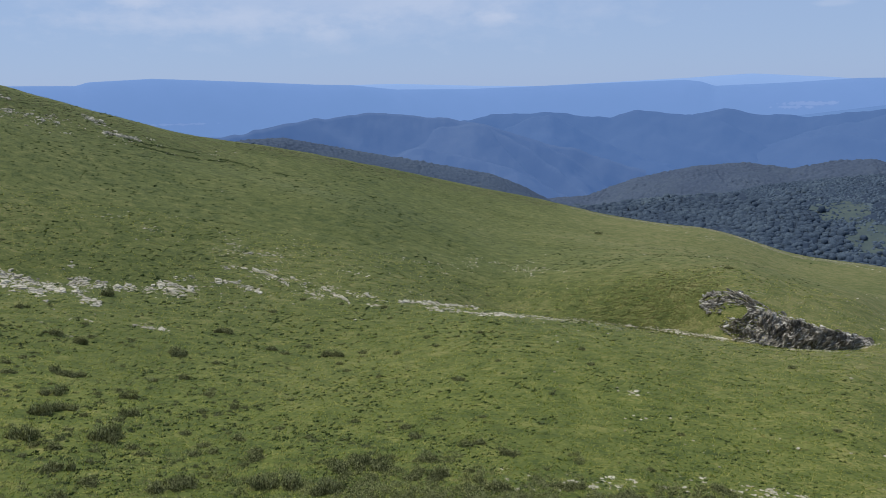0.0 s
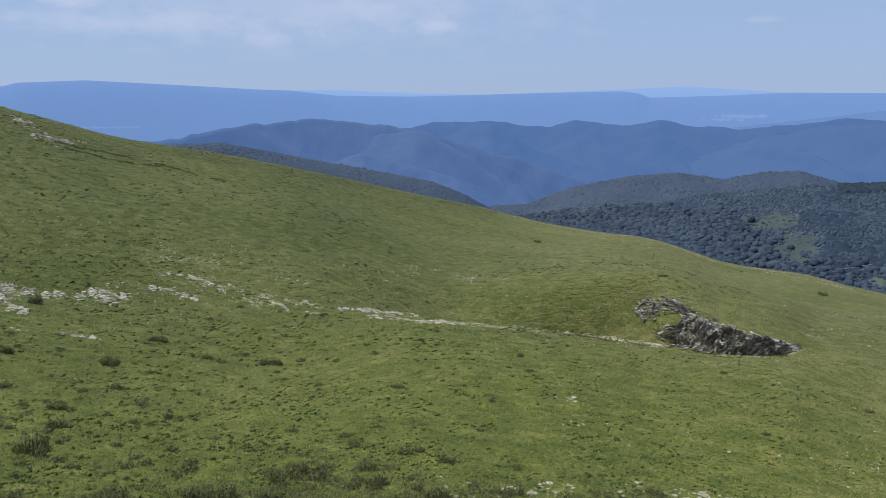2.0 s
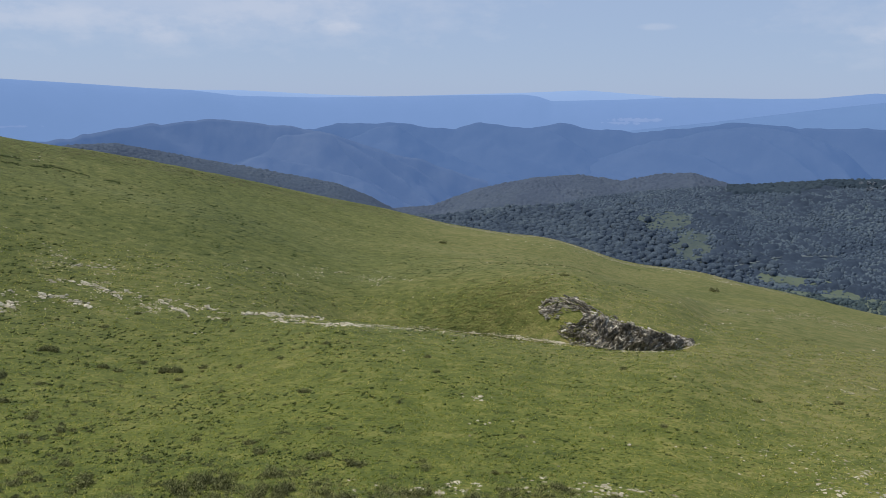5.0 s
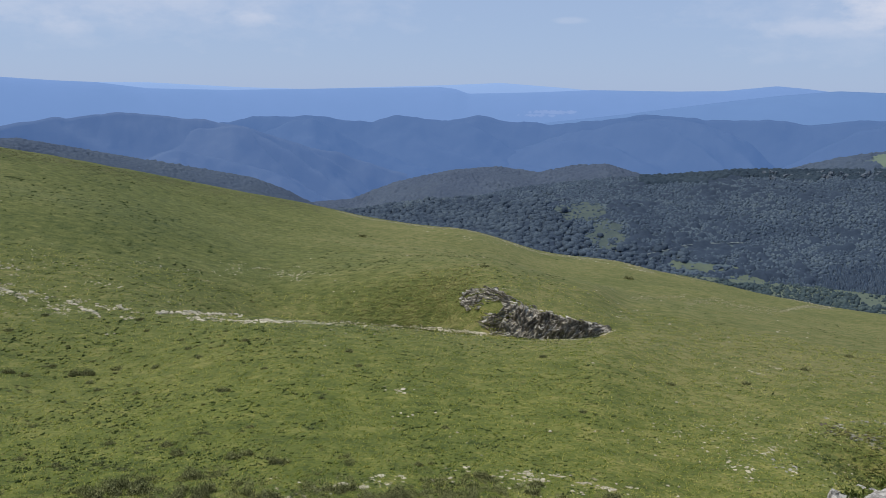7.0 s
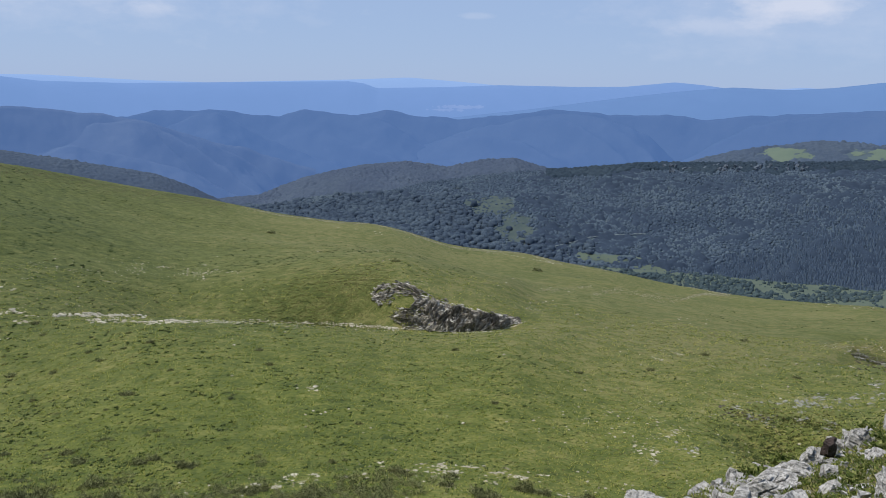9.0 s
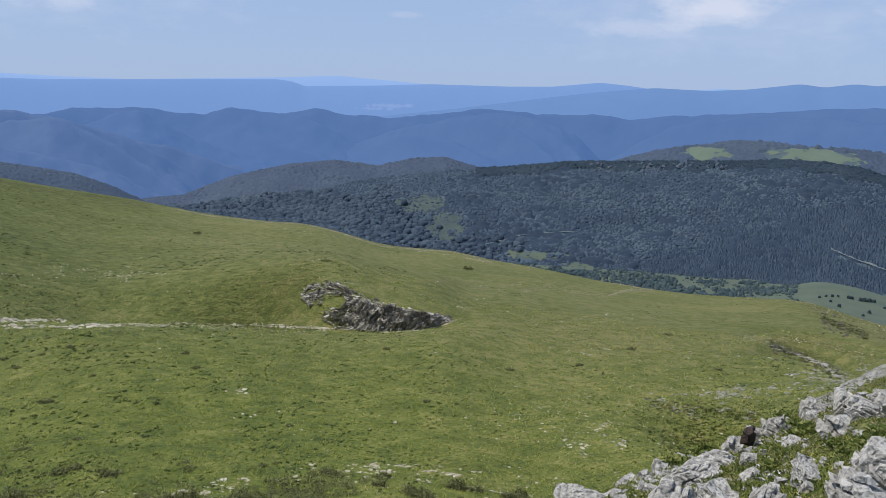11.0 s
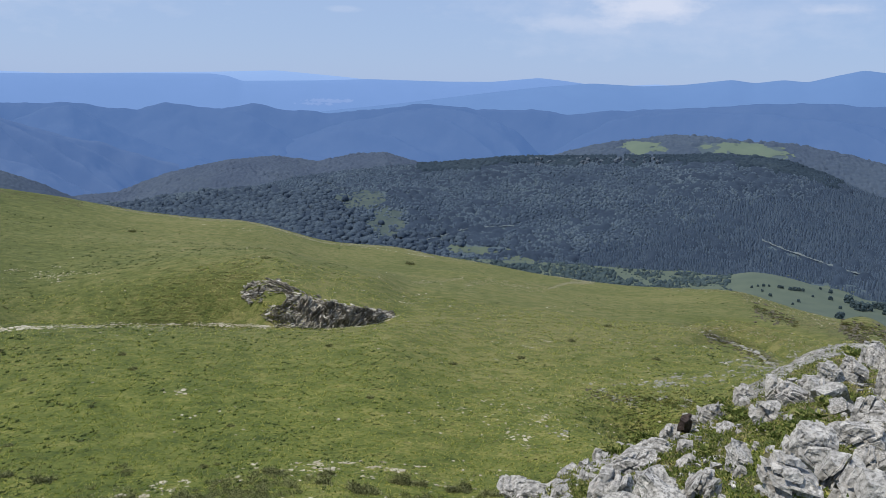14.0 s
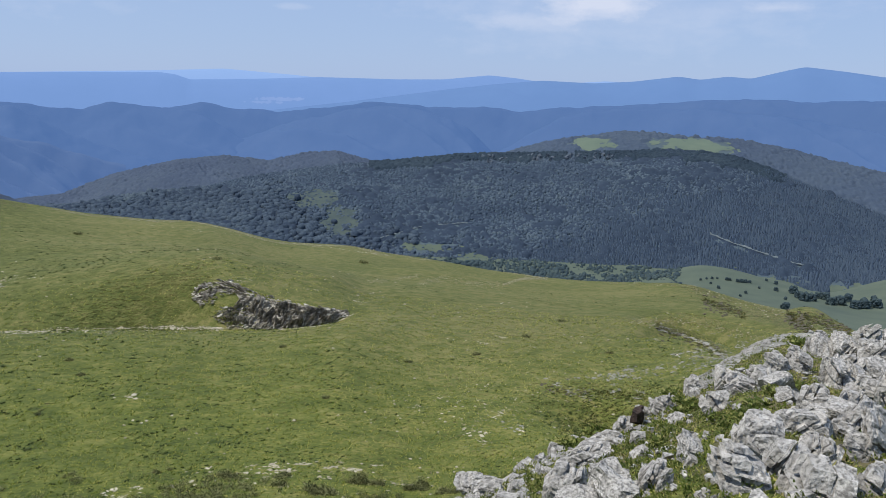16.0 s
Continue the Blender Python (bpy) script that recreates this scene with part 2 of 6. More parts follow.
OLD_BEECH = material("hazy_old_beech_crowns", [(0.022, 0.035, 0.055), (0.037, 0.055, 0.079), (0.056, 0.079, 0.104), (0.086, 0.114, 0.131)], (0.9, 0.02), 0.95, 0.3, 1.1, contrast=0.9, share=0.4, random_shift=0.14)
PINE = material("hazy_plantation_pines", [(0.060, 0.088, 0.130), (0.077, 0.110, 0.153), (0.097, 0.133, 0.174)], (0.5, 0.02), 0.95, contrast=0.9, share=0.4, random_shift=0.2)
# painted dark to stand in for the shade between the crowns
UNDERWOOD_SHADE = material("shaded_undergrowth", [(0.020, 0.032, 0.052), (0.036, 0.054, 0.080)], (0.3, 0.03), 0.95)
# the back ridge's meadow has still more haze in its colour
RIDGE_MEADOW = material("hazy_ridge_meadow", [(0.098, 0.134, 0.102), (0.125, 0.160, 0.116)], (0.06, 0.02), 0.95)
# field trees and conifers have the same painted haze tint
FIELD_TREE = material("hazy_field_tree_leaves", [(0.028, 0.045, 0.055), (0.044, 0.067, 0.073), (0.068, 0.095, 0.088)], (0.8, 0.05), 0.95, 0.2, 2.0, random_shift=0.25)
CONIFER = material("dark_hazy_conifers", [(0.014, 0.026, 0.040), (0.024, 0.040, 0.056), (0.040, 0.058, 0.072)], (0.25, 0.02), 0.95, 0.25, 1.2)
# woods farther off: more haze painted in, as a bluer base colour
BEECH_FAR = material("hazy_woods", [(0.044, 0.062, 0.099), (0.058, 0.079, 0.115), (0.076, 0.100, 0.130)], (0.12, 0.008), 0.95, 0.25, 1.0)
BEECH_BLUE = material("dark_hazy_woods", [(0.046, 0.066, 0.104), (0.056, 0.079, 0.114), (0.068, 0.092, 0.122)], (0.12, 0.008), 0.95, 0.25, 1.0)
# backdrops: blue haze is painted in, part base colour and part emission
MID = material("haze_glow_woods_near", [(0.048, 0.062, 0.085), (0.068, 0.082, 0.10)], (0.012, 0.003), 1.0, 1.2, 0.05, glow=(0.037, 0.090, 0.238), spec=0.0)
MID_B = material("haze_glow_woods_far", [(0.034, 0.045, 0.062), (0.046, 0.058, 0.074)], (0.01, 0.002), 1.0, 1.2, 0.04, glow=(0.049, 0.114, 0.290), spec=0.0)
FAR = material("haze_glow_range", [(0.04, 0.06, 0.10), (0.05, 0.075, 0.12)], (0.01, 0.002), 1.0, glow=(0.098, 0.188, 0.395), spec=0.0)
PLATEAU = material("haze_glow_plateau", [(0.04, 0.06, 0.10), (0.05, 0.07, 0.12)], (0.01, 0.002), 1.0, glow=(0.138, 0.245, 0.49), spec=0.0)
LAST = material("haze_glow_palest_plateau", [(0.04, 0.06, 0.10), (0.05, 0.07, 0.11)], (0.01, 0.002), 1.0, glow=(0.23, 0.36, 0.63), spec=0.0)


# ---------------------------------------------------------------- shapes and helpers
def value_noise(x, y, seed):
    """Smooth noise from -1 to 1 on arrays."""
    x, y = np.asarray(x, float), np.asarray(y, float)
    xi, yi = np.floor(x).astype(np.int64), np.floor(y).astype(np.int64)
    fx, fy = x - xi, y - yi
    fx, fy = fx * fx * fx * (fx * (fx * 6 - 15) + 10), fy * fy * fy * (fy * (fy * 6 - 15) + 10)

    def h(a, b):
        n = (a * 374761393 + b * 668265263 + seed * 982451653) & 0x7FFFFFFF
        n = ((n ^ (n >> 13)) * 1274126177) & 0x7FFFFFFF
        return ((n ^ (n >> 16)) & 0xFFFF) / 32767.5 - 1

    return (h(xi, yi) * (1 - fx) + h(xi + 1, yi) * fx) * (1 - fy) + (h(xi, yi + 1) * (1 - fx) + h(xi + 1, yi + 1) * fx) * fy


def fbm(x, y, seed, octaves=4, gain=0.5):
    total, amp = 0, 1.0
    for k in range(octaves):
        total = total + amp * value_noise(x * 2 ** k, y * 2 ** k, seed + k)
        amp *= gain
    return total


def mesh_of(name, verts, faces, mat, smooth=False):
    """A mesh from arrays: verts (n, 3), faces (m, 3) or (m, 4)."""
    verts, faces = np.asarray(verts, np.float32), np.asarray(faces, np.int32)
    me = bpy.data.meshes.new(name)
    k = faces.shape[1]
    me.vertices.add(len(verts))
    me.vertices.foreach_set("co", verts.ravel())
    me.loops.add(faces.size)
    me.loops.foreach_set("vertex_index", faces.ravel())
    me.polygons.add(len(faces))
    me.polygons.foreach_set("loop_start", np.arange(0, faces.size, k, dtype=np.int32))
    me.update(calc_edges=True)
    me.materials.append(mat)
    if smooth:
        me.shade_smooth()
    else:
        me.shade_flat()
    return me


def part(name, me, parent, label=""):
    ob = new(name, me)
    ob.parent = parent
    return tagged(ob, label) if label else ob


def grid_faces(rows, cols):
    i = np.arange((rows - 1) * (cols - 1))
    a = (i // (cols - 1)) * cols + i % (cols - 1)
    return np.stack([a, a + 1, a + cols + 1, a + cols], 1)


def curve_at(knots, a, column):
    return np.interp(a, [k[0] for k in knots], [k[column] for k in knots])


def through_points(xs, ys, x):
    """A smooth, tight curve through the points, for one line."""
    h, s = np.diff(xs), np.diff(ys) / np.diff(xs)
    m = np.empty_like(ys)
    m[0], m[-1] = s[0], s[-1]
    w1, w2 = 2 * h[1:] + h[:-1], h[1:] + 2 * h[:-1]
    with np.errstate(divide="ignore", invalid="ignore"):
        m[1:-1] = np.where(s[:-1] * s[1:] > 0, (w1 + w2) / (w1 / s[:-1] + w2 / s[1:]), 0)
    k = np.clip(np.searchsorted(xs, x) - 1, 0, len(xs) - 2)
    t = (x - xs[k]) / h[k]
    return (ys[k] * (1 + 2 * t) * (1 - t) ** 2 + m[k] * h[k] * t * (1 - t) ** 2 + ys[k + 1] * t * t * (3 - 2 * t) + m[k + 1] * h[k] * t * t * (t - 1))


# ---------------------------------------------------------------- the pasture: one sheet in rings round the viewpoint
# knots: bearing in degrees, distance in metres, degrees above the eye's level
KNOLL = [(-180, 8, -20), (-60, 8, -32), (20, 8, -33), (36, 10, -29.5), (43, 12, -26), (46.7, 13, -24.2), (50, 15, -22.2), (52.4, 17, -20.8), (55, 20, -18.5),
         (56.5, 22, -17.2), (58.2, 25, -16.1), (59.5, 27, -15.85), (62, 30, -15.7), (64.4, 33, -15.2), (75, 38, -12), (180, 8, -20)]
FOOT = [(-180, 34, -20), (-60, 34, -22), (-30, 34, -25), (-15, 34, -27), (36, 36, -29), (43, 40, -27.0), (50, 45, -25), (57, 50, -21.5), (64, 60, -20), (180, 34, -20)]
BAND = [(-180, 105, -6), (-40, 105, -9), (-29, 110, -11.2), (-22, 110, -12.8), (-13, 112, -14.1), (-3, 112, -15), (3, 112, -15.7), (9, 110, -16.4), (15, 108, -16.7),
        (20, 105, -17.1), (25, 103, -17.2), (28.6, 105, -16.6), (35, 110, -17.0), (45, 110, -17.3), (55, 110, -16.6), (65, 110, -16.5), (180, 105, -6)]
DIP = [(-180, 8, 0.0), (-6, 8, 0.0), (2, 8, 1.5), (10, 9, 4.0), (18, 10, 6.5), (25, 10, 5.5), (28, 9, 1.0), (30, 8, 0.0), (180, 8, 0.0)]
UPPER = [(-180, 150, 2), (-40, 150, -3), (-28, 150, -5.8), (-13, 150, -9.8), (-3, 150, -12.0), (4.7, 150, -14.3), (8.7, 150, -13.9), (12.6, 148, -13.6), (16.4, 140, -13.5),
         (18, 130, -14.3), (19.2, 126, -13.95), (21.2, 125, -14.1), (22.8, 122, -15.1), (25, 120, -15.5), (27, 120, -15.9), (28.6, 126, -15.75), (32, 145, -15.1),
         (35, 150, -15.3), (45, 150, -15.9), (55, 150, -15.4), (65, 150, -15.4), (180, 150, 2)]
CREST = [(-180, 230, 5), (-40, 230, 4.0), (-27.7, 250, 0.33), (-23, 260, -1.25), (-17, 270, -3), (-11, 290, -4.1), (-5.2, 310, -5.4), (2.7, 330, -7.2), (7, 340, -8.0),
         (11.5, 350, -9.05), (15.5, 350, -9.6), (18, 350, -9.7), (20.3, 350, -10.25), (23.5, 350, -11.25), (26.3, 360, -11.45), (29, 370, -11.55), (31, 370, -12.1),
         (34, 380, -12.4), (38.7, 380, -13.15), (42, 360, -13.4), (45, 340, -13.55), (48, 330, -13.4), (50.5, 310, -13.25), (52.4, 300, -13.02), (54.5, 290, -13.6), (56, 285, -13.87),
         (57.3, 280, -14.03), (58.5, 270, -14.27), (60.5, 255, -14.3), (61.7, 250, -14.4), (63, 245, -15.0), (66, 240, -15.8), (70, 240, -16.4), (180, 230, 5)]

AZ = np.concatenate([np.arange(-180, -34, 3.0), np.arange(-34, 70, 0.2), np.arange(70, 180.1, 3.0)])
AZ[-1] = 180.0
RINGS = np.concatenate([np.geomspace(0.6, 24, 60), np.geomspace(24.6, 420, 230), np.geomspace(432, 4850, 50)])


def control(knots, column, spread):
    """A knot column over all bearings, rounded off over some degrees."""
    fine = np.arange(-180, 180.01, 0.1)
    v = curve_at(knots, fine, column)
    k = np.exp(-0.5 * (np.arange(-60, 61) * 0.1 / spread) ** 2)
    return np.interp(AZ, fine, np.convolve(np.concatenate([v[-61:-1], v, v[1:61]]), k / k.sum(), mode="valid"))


def ground_sheet():
    z = np.empty((len(AZ), len(RINGS)))
    cols = [(control(k, 1, w), control(k, 2, w)) for k, w in ((KNOLL, 1.0), (FOOT, 1.5), (BAND, 1.3), (DIP, 1.2), (UPPER, 0.9), (CREST, 0.5))]
    for i in range(len(AZ)):
        (dk, ek), (df, ef), (db, eb), (dip, deep), (du, eu), (dc, ec) = [(c[0][i], c[1][i]) for c in cols]
        zk, zf, zb, zu, zc = [d * math.tan(radians(e)) for d, e in ((dk, ek), (df, ef), (db, eb), (du, eu), (dc, ec))]
        w = min(1.0, max(0.0, deep / 2))
        low = (1 - w) * (zb + (zu - zb) * dip / (du - db)) + w * (min(zb, zu) - 0.6 * deep)
        dm = 0.5 * (du + dc)
        zm = dm * math.tan(radians(eu + (ec - eu) * 0.64))
        xs = np.array([0, dk, df, db, db + dip, du, dm, dc, dc + 70, 620, 800, 1000, 1400, 2000, 5000])
        ys = np.array([-EYE, zk, zf, zb, low, zu, zm, zc, min(zc - 28, -40), -150, -176, -195, -330, -430, -520])
        z[i] = through_points(xs, ys, RINGS)
    k = np.exp(-0.5 * (np.arange(-12, 13) / 4.5) ** 2)
    z = np.apply_along_axis(lambda c: np.convolve(np.concatenate([c[-13:-1], c, c[1:13]]), k / k.sum(), mode="valid"), 0, z)
    a, d = np.radians(AZ)[:, None], RINGS[None, :]
    x, y = d * np.sin(a), d * np.cos(a)
    # low grassy lobes and a hollow on the far slope
    for ba, bd, wa, wd, h in ((60.2, 225, 1.5, 22, 3.0), (47.0, 63, 3.2, 6.5, -2.6), (36, 250, 5, 25, 2.0), (-8, 190, 6, 25, 1.5)):
        z += h * np.exp(-(((AZ[:, None] - ba) / wa) ** 2 + ((d - bd) / wd) ** 2))
    # a grassy tongue running down the slope, with a trough behind it
    along = np.clip((AZ[:, None] - 48.5) / 3, 0, 1) * np.clip((60 - AZ[:, None]) / 2.5, 0, 1)
    reach = np.interp(AZ, [48.7, 50.7, 52.4, 54.7, 58], [126, 136, 140, 134, 118])
    brow = reach * np.tan(np.radians(np.interp(AZ, [48.7, 50.7, 52.4, 53.5, 54.7, 56.2, 57.9], [-16.04, -15.66, -15.56, -15.69, -15.86, -15.99, -16.25])))
    lift = brow + 0.9 - np.array([np.interp(r, RINGS, row) for r, row in zip(reach, z)])
    away = d - reach[:, None]
    z += along * (lift[:, None] * np.exp(-(away / np.where(away < 0, 9, 12)) ** 2) - 2.6 * np.exp(-((away - 24) / 10) ** 2) - 2.2 * np.exp(-((away + 14) / 7) ** 2))
    # rolling meadow hills on the valley floor
    for ba, bd, wa, wb, wd, h in ((53.6, 690, 3.2, 5.2, 75, 17.0), (66, 740, 3.6, 6, 80, 22.0), (61, 800, 1.8, 1.8, 60, -9.0), (35, 700, 4, 3, 60, 6.0)):
        side = np.where(AZ[:, None] < ba, wa, wb)
        z += h * np.exp(-(((AZ[:, None] - ba) / side) ** 2 + ((d - bd) / wd) ** 2))
    z += fbm(x / 38, y / 38, 3, 3) * 0.45 * np.clip((d - 12) / 60, 0, 1) * np.clip((330 - d) / 120, 0, 1)
    z += fbm(x / 6, y / 6, 11, 3) * 0.10 * np.clip((d - 4) / 20, 0, 1) * np.clip((500 - d) / 200, 0, 1)
    z += fbm(x / 1.3, y / 1.3, 17, 3) * 0.022 * np.clip((500 - d) / 200, 0, 1)
    return x, y, z + EYE


GX, GY, GZ = ground_sheet()


def ground_at(a, d):
    """The pasture's point at a bearing and distance."""
    i = min(max(int(np.searchsorted(AZ, a)) - 1, 0), len(AZ) - 2)
    j = min(max(int(np.searchsorted(RINGS, d)) - 1, 0), len(RINGS) - 2)
    u, v = (a - AZ[i]) / (AZ[i + 1] - AZ[i]), (d - RINGS[j]) / (RINGS[j + 1] - RINGS[j])
    zz = (GZ[i, j] * (1 - v) + GZ[i, j + 1] * v) * (1 - u) + (GZ[i + 1, j] * (1 - v) + GZ[i + 1, j + 1] * v) * u
    return Vector((d * math.sin(radians(a)), d * math.cos(radians(a)), zz))


def seen_at(a, e, near=26.0, far=420.0):
    """Where the line of sight at a bearing and elevation first meets the pasture."""
    i = min(max(int(np.searchsorted(AZ, a)) - 1, 0), len(AZ) - 1)
    el = np.degrees(np.arctan2(GZ[i] - EYE, RINGS))
    for j in range(len(RINGS) - 1):
        if near <= RINGS[j] <= far and el[j + 1] >= e:
            f = (e - el[j]) / max(1e-6, el[j + 1] - el[j])
            return ground_at(a, RINGS[j] + min(1, max(0, f)) * (RINGS[j + 1] - RINGS[j]))
    return None


def build_ground():
    verts = np.stack([GX, GY, GZ], 2).reshape(-1, 3)
    faces = grid_faces(len(AZ), len(RINGS))[:, ::-1]
    centre = len(verts)
    verts = np.vstack([verts, [[0, 0, 0]]])
    i = np.arange(len(AZ) - 1) * len(RINGS)
    me = mesh_of("ground", verts, faces, GRASS, True)
    ob = new("ground", me)
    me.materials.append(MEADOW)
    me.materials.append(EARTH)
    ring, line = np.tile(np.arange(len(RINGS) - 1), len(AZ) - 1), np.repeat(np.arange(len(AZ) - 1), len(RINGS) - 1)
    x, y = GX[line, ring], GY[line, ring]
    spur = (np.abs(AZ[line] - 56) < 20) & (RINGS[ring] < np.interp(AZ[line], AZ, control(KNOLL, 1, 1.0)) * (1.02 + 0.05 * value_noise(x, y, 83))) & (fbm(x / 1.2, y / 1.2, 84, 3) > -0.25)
    # past 440 m the sheet takes the meadow colour with haze painted in
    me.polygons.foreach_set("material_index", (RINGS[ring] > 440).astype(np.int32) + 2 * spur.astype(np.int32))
    core = new("ground_middle", mesh_of("ground_middle", verts[np.concatenate([[centre], i, [i[-1] + len(RINGS)]])],
                                        [(0, k + 2, k + 1) for k in range(len(i))], GRASS, True))
    core.parent = ob
    return tagged(ob, "green upland pasture falling away in grassy slopes to the valley", "ground", kind="structure")


build_ground()


# ---------------------------------------------------------------- hills and ranges
def ridge_point(line, base, d_foot, d_top, a, s, fold, seed):
    """A point of a hill: s runs from the foot (0) to the skyline (1) and down the back (to 1.5). line: bearing, elevation."""
    e = curve_at(line, a, 1)
    if 2000 < d_top < 4000:      # far ranges have rounded tops
        e = sum(curve_at(line, a + o, 1) for o in (-0.28, -0.17, -0.06, 0.06, 0.17, 0.28)) / 6
    ztop = d_top * np.tan(np.radians(e)) + EYE
    zfoot = base + EYE
    d = d_foot + (d_top - d_foot) * s
    up = np.where(s <= 1, np.sin(np.clip(s, 0, 1) * np.pi / 2) ** 1.15, 1 - (s - 1) * 1.4)
    sink = np.clip(s - 1, 0, 1) * 0.35 * (d_top - d_foot)
    q = np.radians(a) * d_top
    span = 0.95 * (d_top - d_foot)
    u, v = (q + 1.1 * (d - d_foot)) / span, (d - d_foot) / (2.6 * span)
    spur = 0.15 - 0.9 * np.sqrt(value_noise(u, v, seed) ** 2 + 0.015) - 0.34 * np.sqrt(value_noise(u * 2.3 + 1.4 * v, v * 2.6, seed + 5) ** 2 + 0.02)
    spur = np.minimum(spur, 0.0)
    z = zfoot - sink + (ztop - zfoot) * up + fold * spur * np.clip(s * (1 - s) * 4, 0, 1)
    return d * np.sin(np.radians(a)), d * np.cos(np.radians(a)), z


def ridge(name, line, base, d_foot, d_top, mat, label, fold=10.0, seed=1, cols=500, rows=40, rough=0.0, jag=14.0):
    a = np.linspace(line[0][0], line[-1][0], cols)[:, None]
    s = np.concatenate([np.linspace(0, 1, rows), [1.15, 1.5]])[None, :]
    x, y, z = ridge_point(line, base, d_foot, d_top, a + 0 * s, s + 0 * a, fold, seed)
    z = z + rough * fbm(x / jag, y / jag, seed + 20, 3) * np.clip(s * 2, 0, 1)
    verts = np.stack([x, y, z], 2).reshape(-1, 3)
    ob = new(name, mesh_of(name, verts, grid_faces(cols, s.size)[:, ::-1], mat, True))
    return tagged(ob, label, "hill", kind="structure")


WOOD_RIDGE = [(4, -9.5), (7.5, -8.6), (11.1, -8.5), (14, -8.0), (19, -7.5), (21.4, -6.9), (25, -6.4), (28, -6.0), (31.8, -5.75), (36.9, -5.2), (43.5, -4.85), (48, -4.6), (51, -4.4),
              (54.6, -4.6), (56.8, -5.3), (58.2, -5.8), (60.9, -6.7), (63.8, -7.7), (70, -9.5), (80, -12)]
BACK_RIDGE = [(36, -6), (40.4, -4.7), (42, -4.2), (44.2, -3.75), (47.2, -3.25), (50.9, -3.35), (54.9, -3.5), (58, -4.0), (60.7, -4.6), (63.5, -5.1), (75, -7)]
HILL_TWO = [(2, -9.5), (7.6, -8.0), (10.2, -7.8), (13.3, -6.6), (17.2, -5.75), (20.3, -5.45), (23.1, -5.8), (25.8, -5.25), (27.8, -5.1), (30.3, -5.8), (35, -7)]
DARK_LEFT = [(-20, -4.5), (-13.5, -3.6), (-10.8, -3.5), (-7.1, -4.3), (-1.2, -5.4), (3.5, -6.3), (5.8, -7.2), (7.5, -8.1), (10, -9)]
MID_ONE = [(-24, -4.1), (-16.7, -3.05), (-14.6, -3.15), (-11.6, -2.75), (-8.5, -2.15), (-5.4, -1.95), (-3.1, -2.0), (1.9, -2.58), (5, -3.4), (9, -4.6), (14, -6)]
MID_TWO = [(-6, -3.2), (1.9, -2.6), (3.9, -2.12), (7.2, -2.0), (11.4, -2.44), (13.3, -2.05), (16.7, -2.2), (18.9, -2.0), (21.3, -2.36), (24.8, -2.34), (27.8, -2.0), (30.4, -1.7),
           (33.4, -1.86), (37.2, -1.9), (40, -1.95), (43.6, -1.72), (49, -1.25), (52, -0.95), (55.3, -0.69), (57.7, -0.87), (63, -0.68), (75, -0.8)]
RIGHT_RANGE = [(18, -3.4), (23.4, -2.35), (28.7, -1.68), (34.9, -0.77), (38.3, -0.31), (41.8, 0.04), (45.2, -0.06), (47.8, 0.12), (50.7, 0.52), (52.1, 0.34), (53.8, 0.59),
               (55.2, 0.48), (56.9, 0.94), (58.3, 1.28), (60.7, 1.02), (62.9, 0.72), (75, 0.3)]
PLATEAU_LINE = [(-45, 0.3), (-26.8, 0.28), (-23.5, 0.24), (-22.8, 0.45), (-18.9, 0.62), (-13.6, 0.36), (-8.4, 0.07), (-6.1, 0.0), (-3.0, -0.35), (2, -0.4), (7, -0.27), (11.5, -0.14),
                (16.3, -0.03), (17.3, -0.15), (18.2, -0.45), (22.8, -0.3), (26.6, -0.1), (32, -0.12), (35, -0.05), (38.2, 0.3), (40, 0.15), (42, -0.1), (60, -0.4)]
LAST_LINE = [(-30, -0.2), (-6.5, 0.0), (-3, 0.03), (2.8, -0.2), (7, -0.28), (16.6, 0.1), (20.4, 0.3), (25, 0.0), (27.2, -0.2), (43, -0.15), (46, 0.1), (50, -0.1), (75, -0.2)]

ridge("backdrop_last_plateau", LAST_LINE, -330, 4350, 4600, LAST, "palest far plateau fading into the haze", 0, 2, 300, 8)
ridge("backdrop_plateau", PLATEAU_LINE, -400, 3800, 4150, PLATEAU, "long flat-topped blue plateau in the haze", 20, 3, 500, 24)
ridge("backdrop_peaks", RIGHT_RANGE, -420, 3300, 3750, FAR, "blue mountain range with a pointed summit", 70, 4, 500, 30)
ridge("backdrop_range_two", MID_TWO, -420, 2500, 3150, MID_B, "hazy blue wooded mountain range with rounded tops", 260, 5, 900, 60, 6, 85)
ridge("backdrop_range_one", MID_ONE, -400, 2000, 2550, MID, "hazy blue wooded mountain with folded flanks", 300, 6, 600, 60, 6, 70)
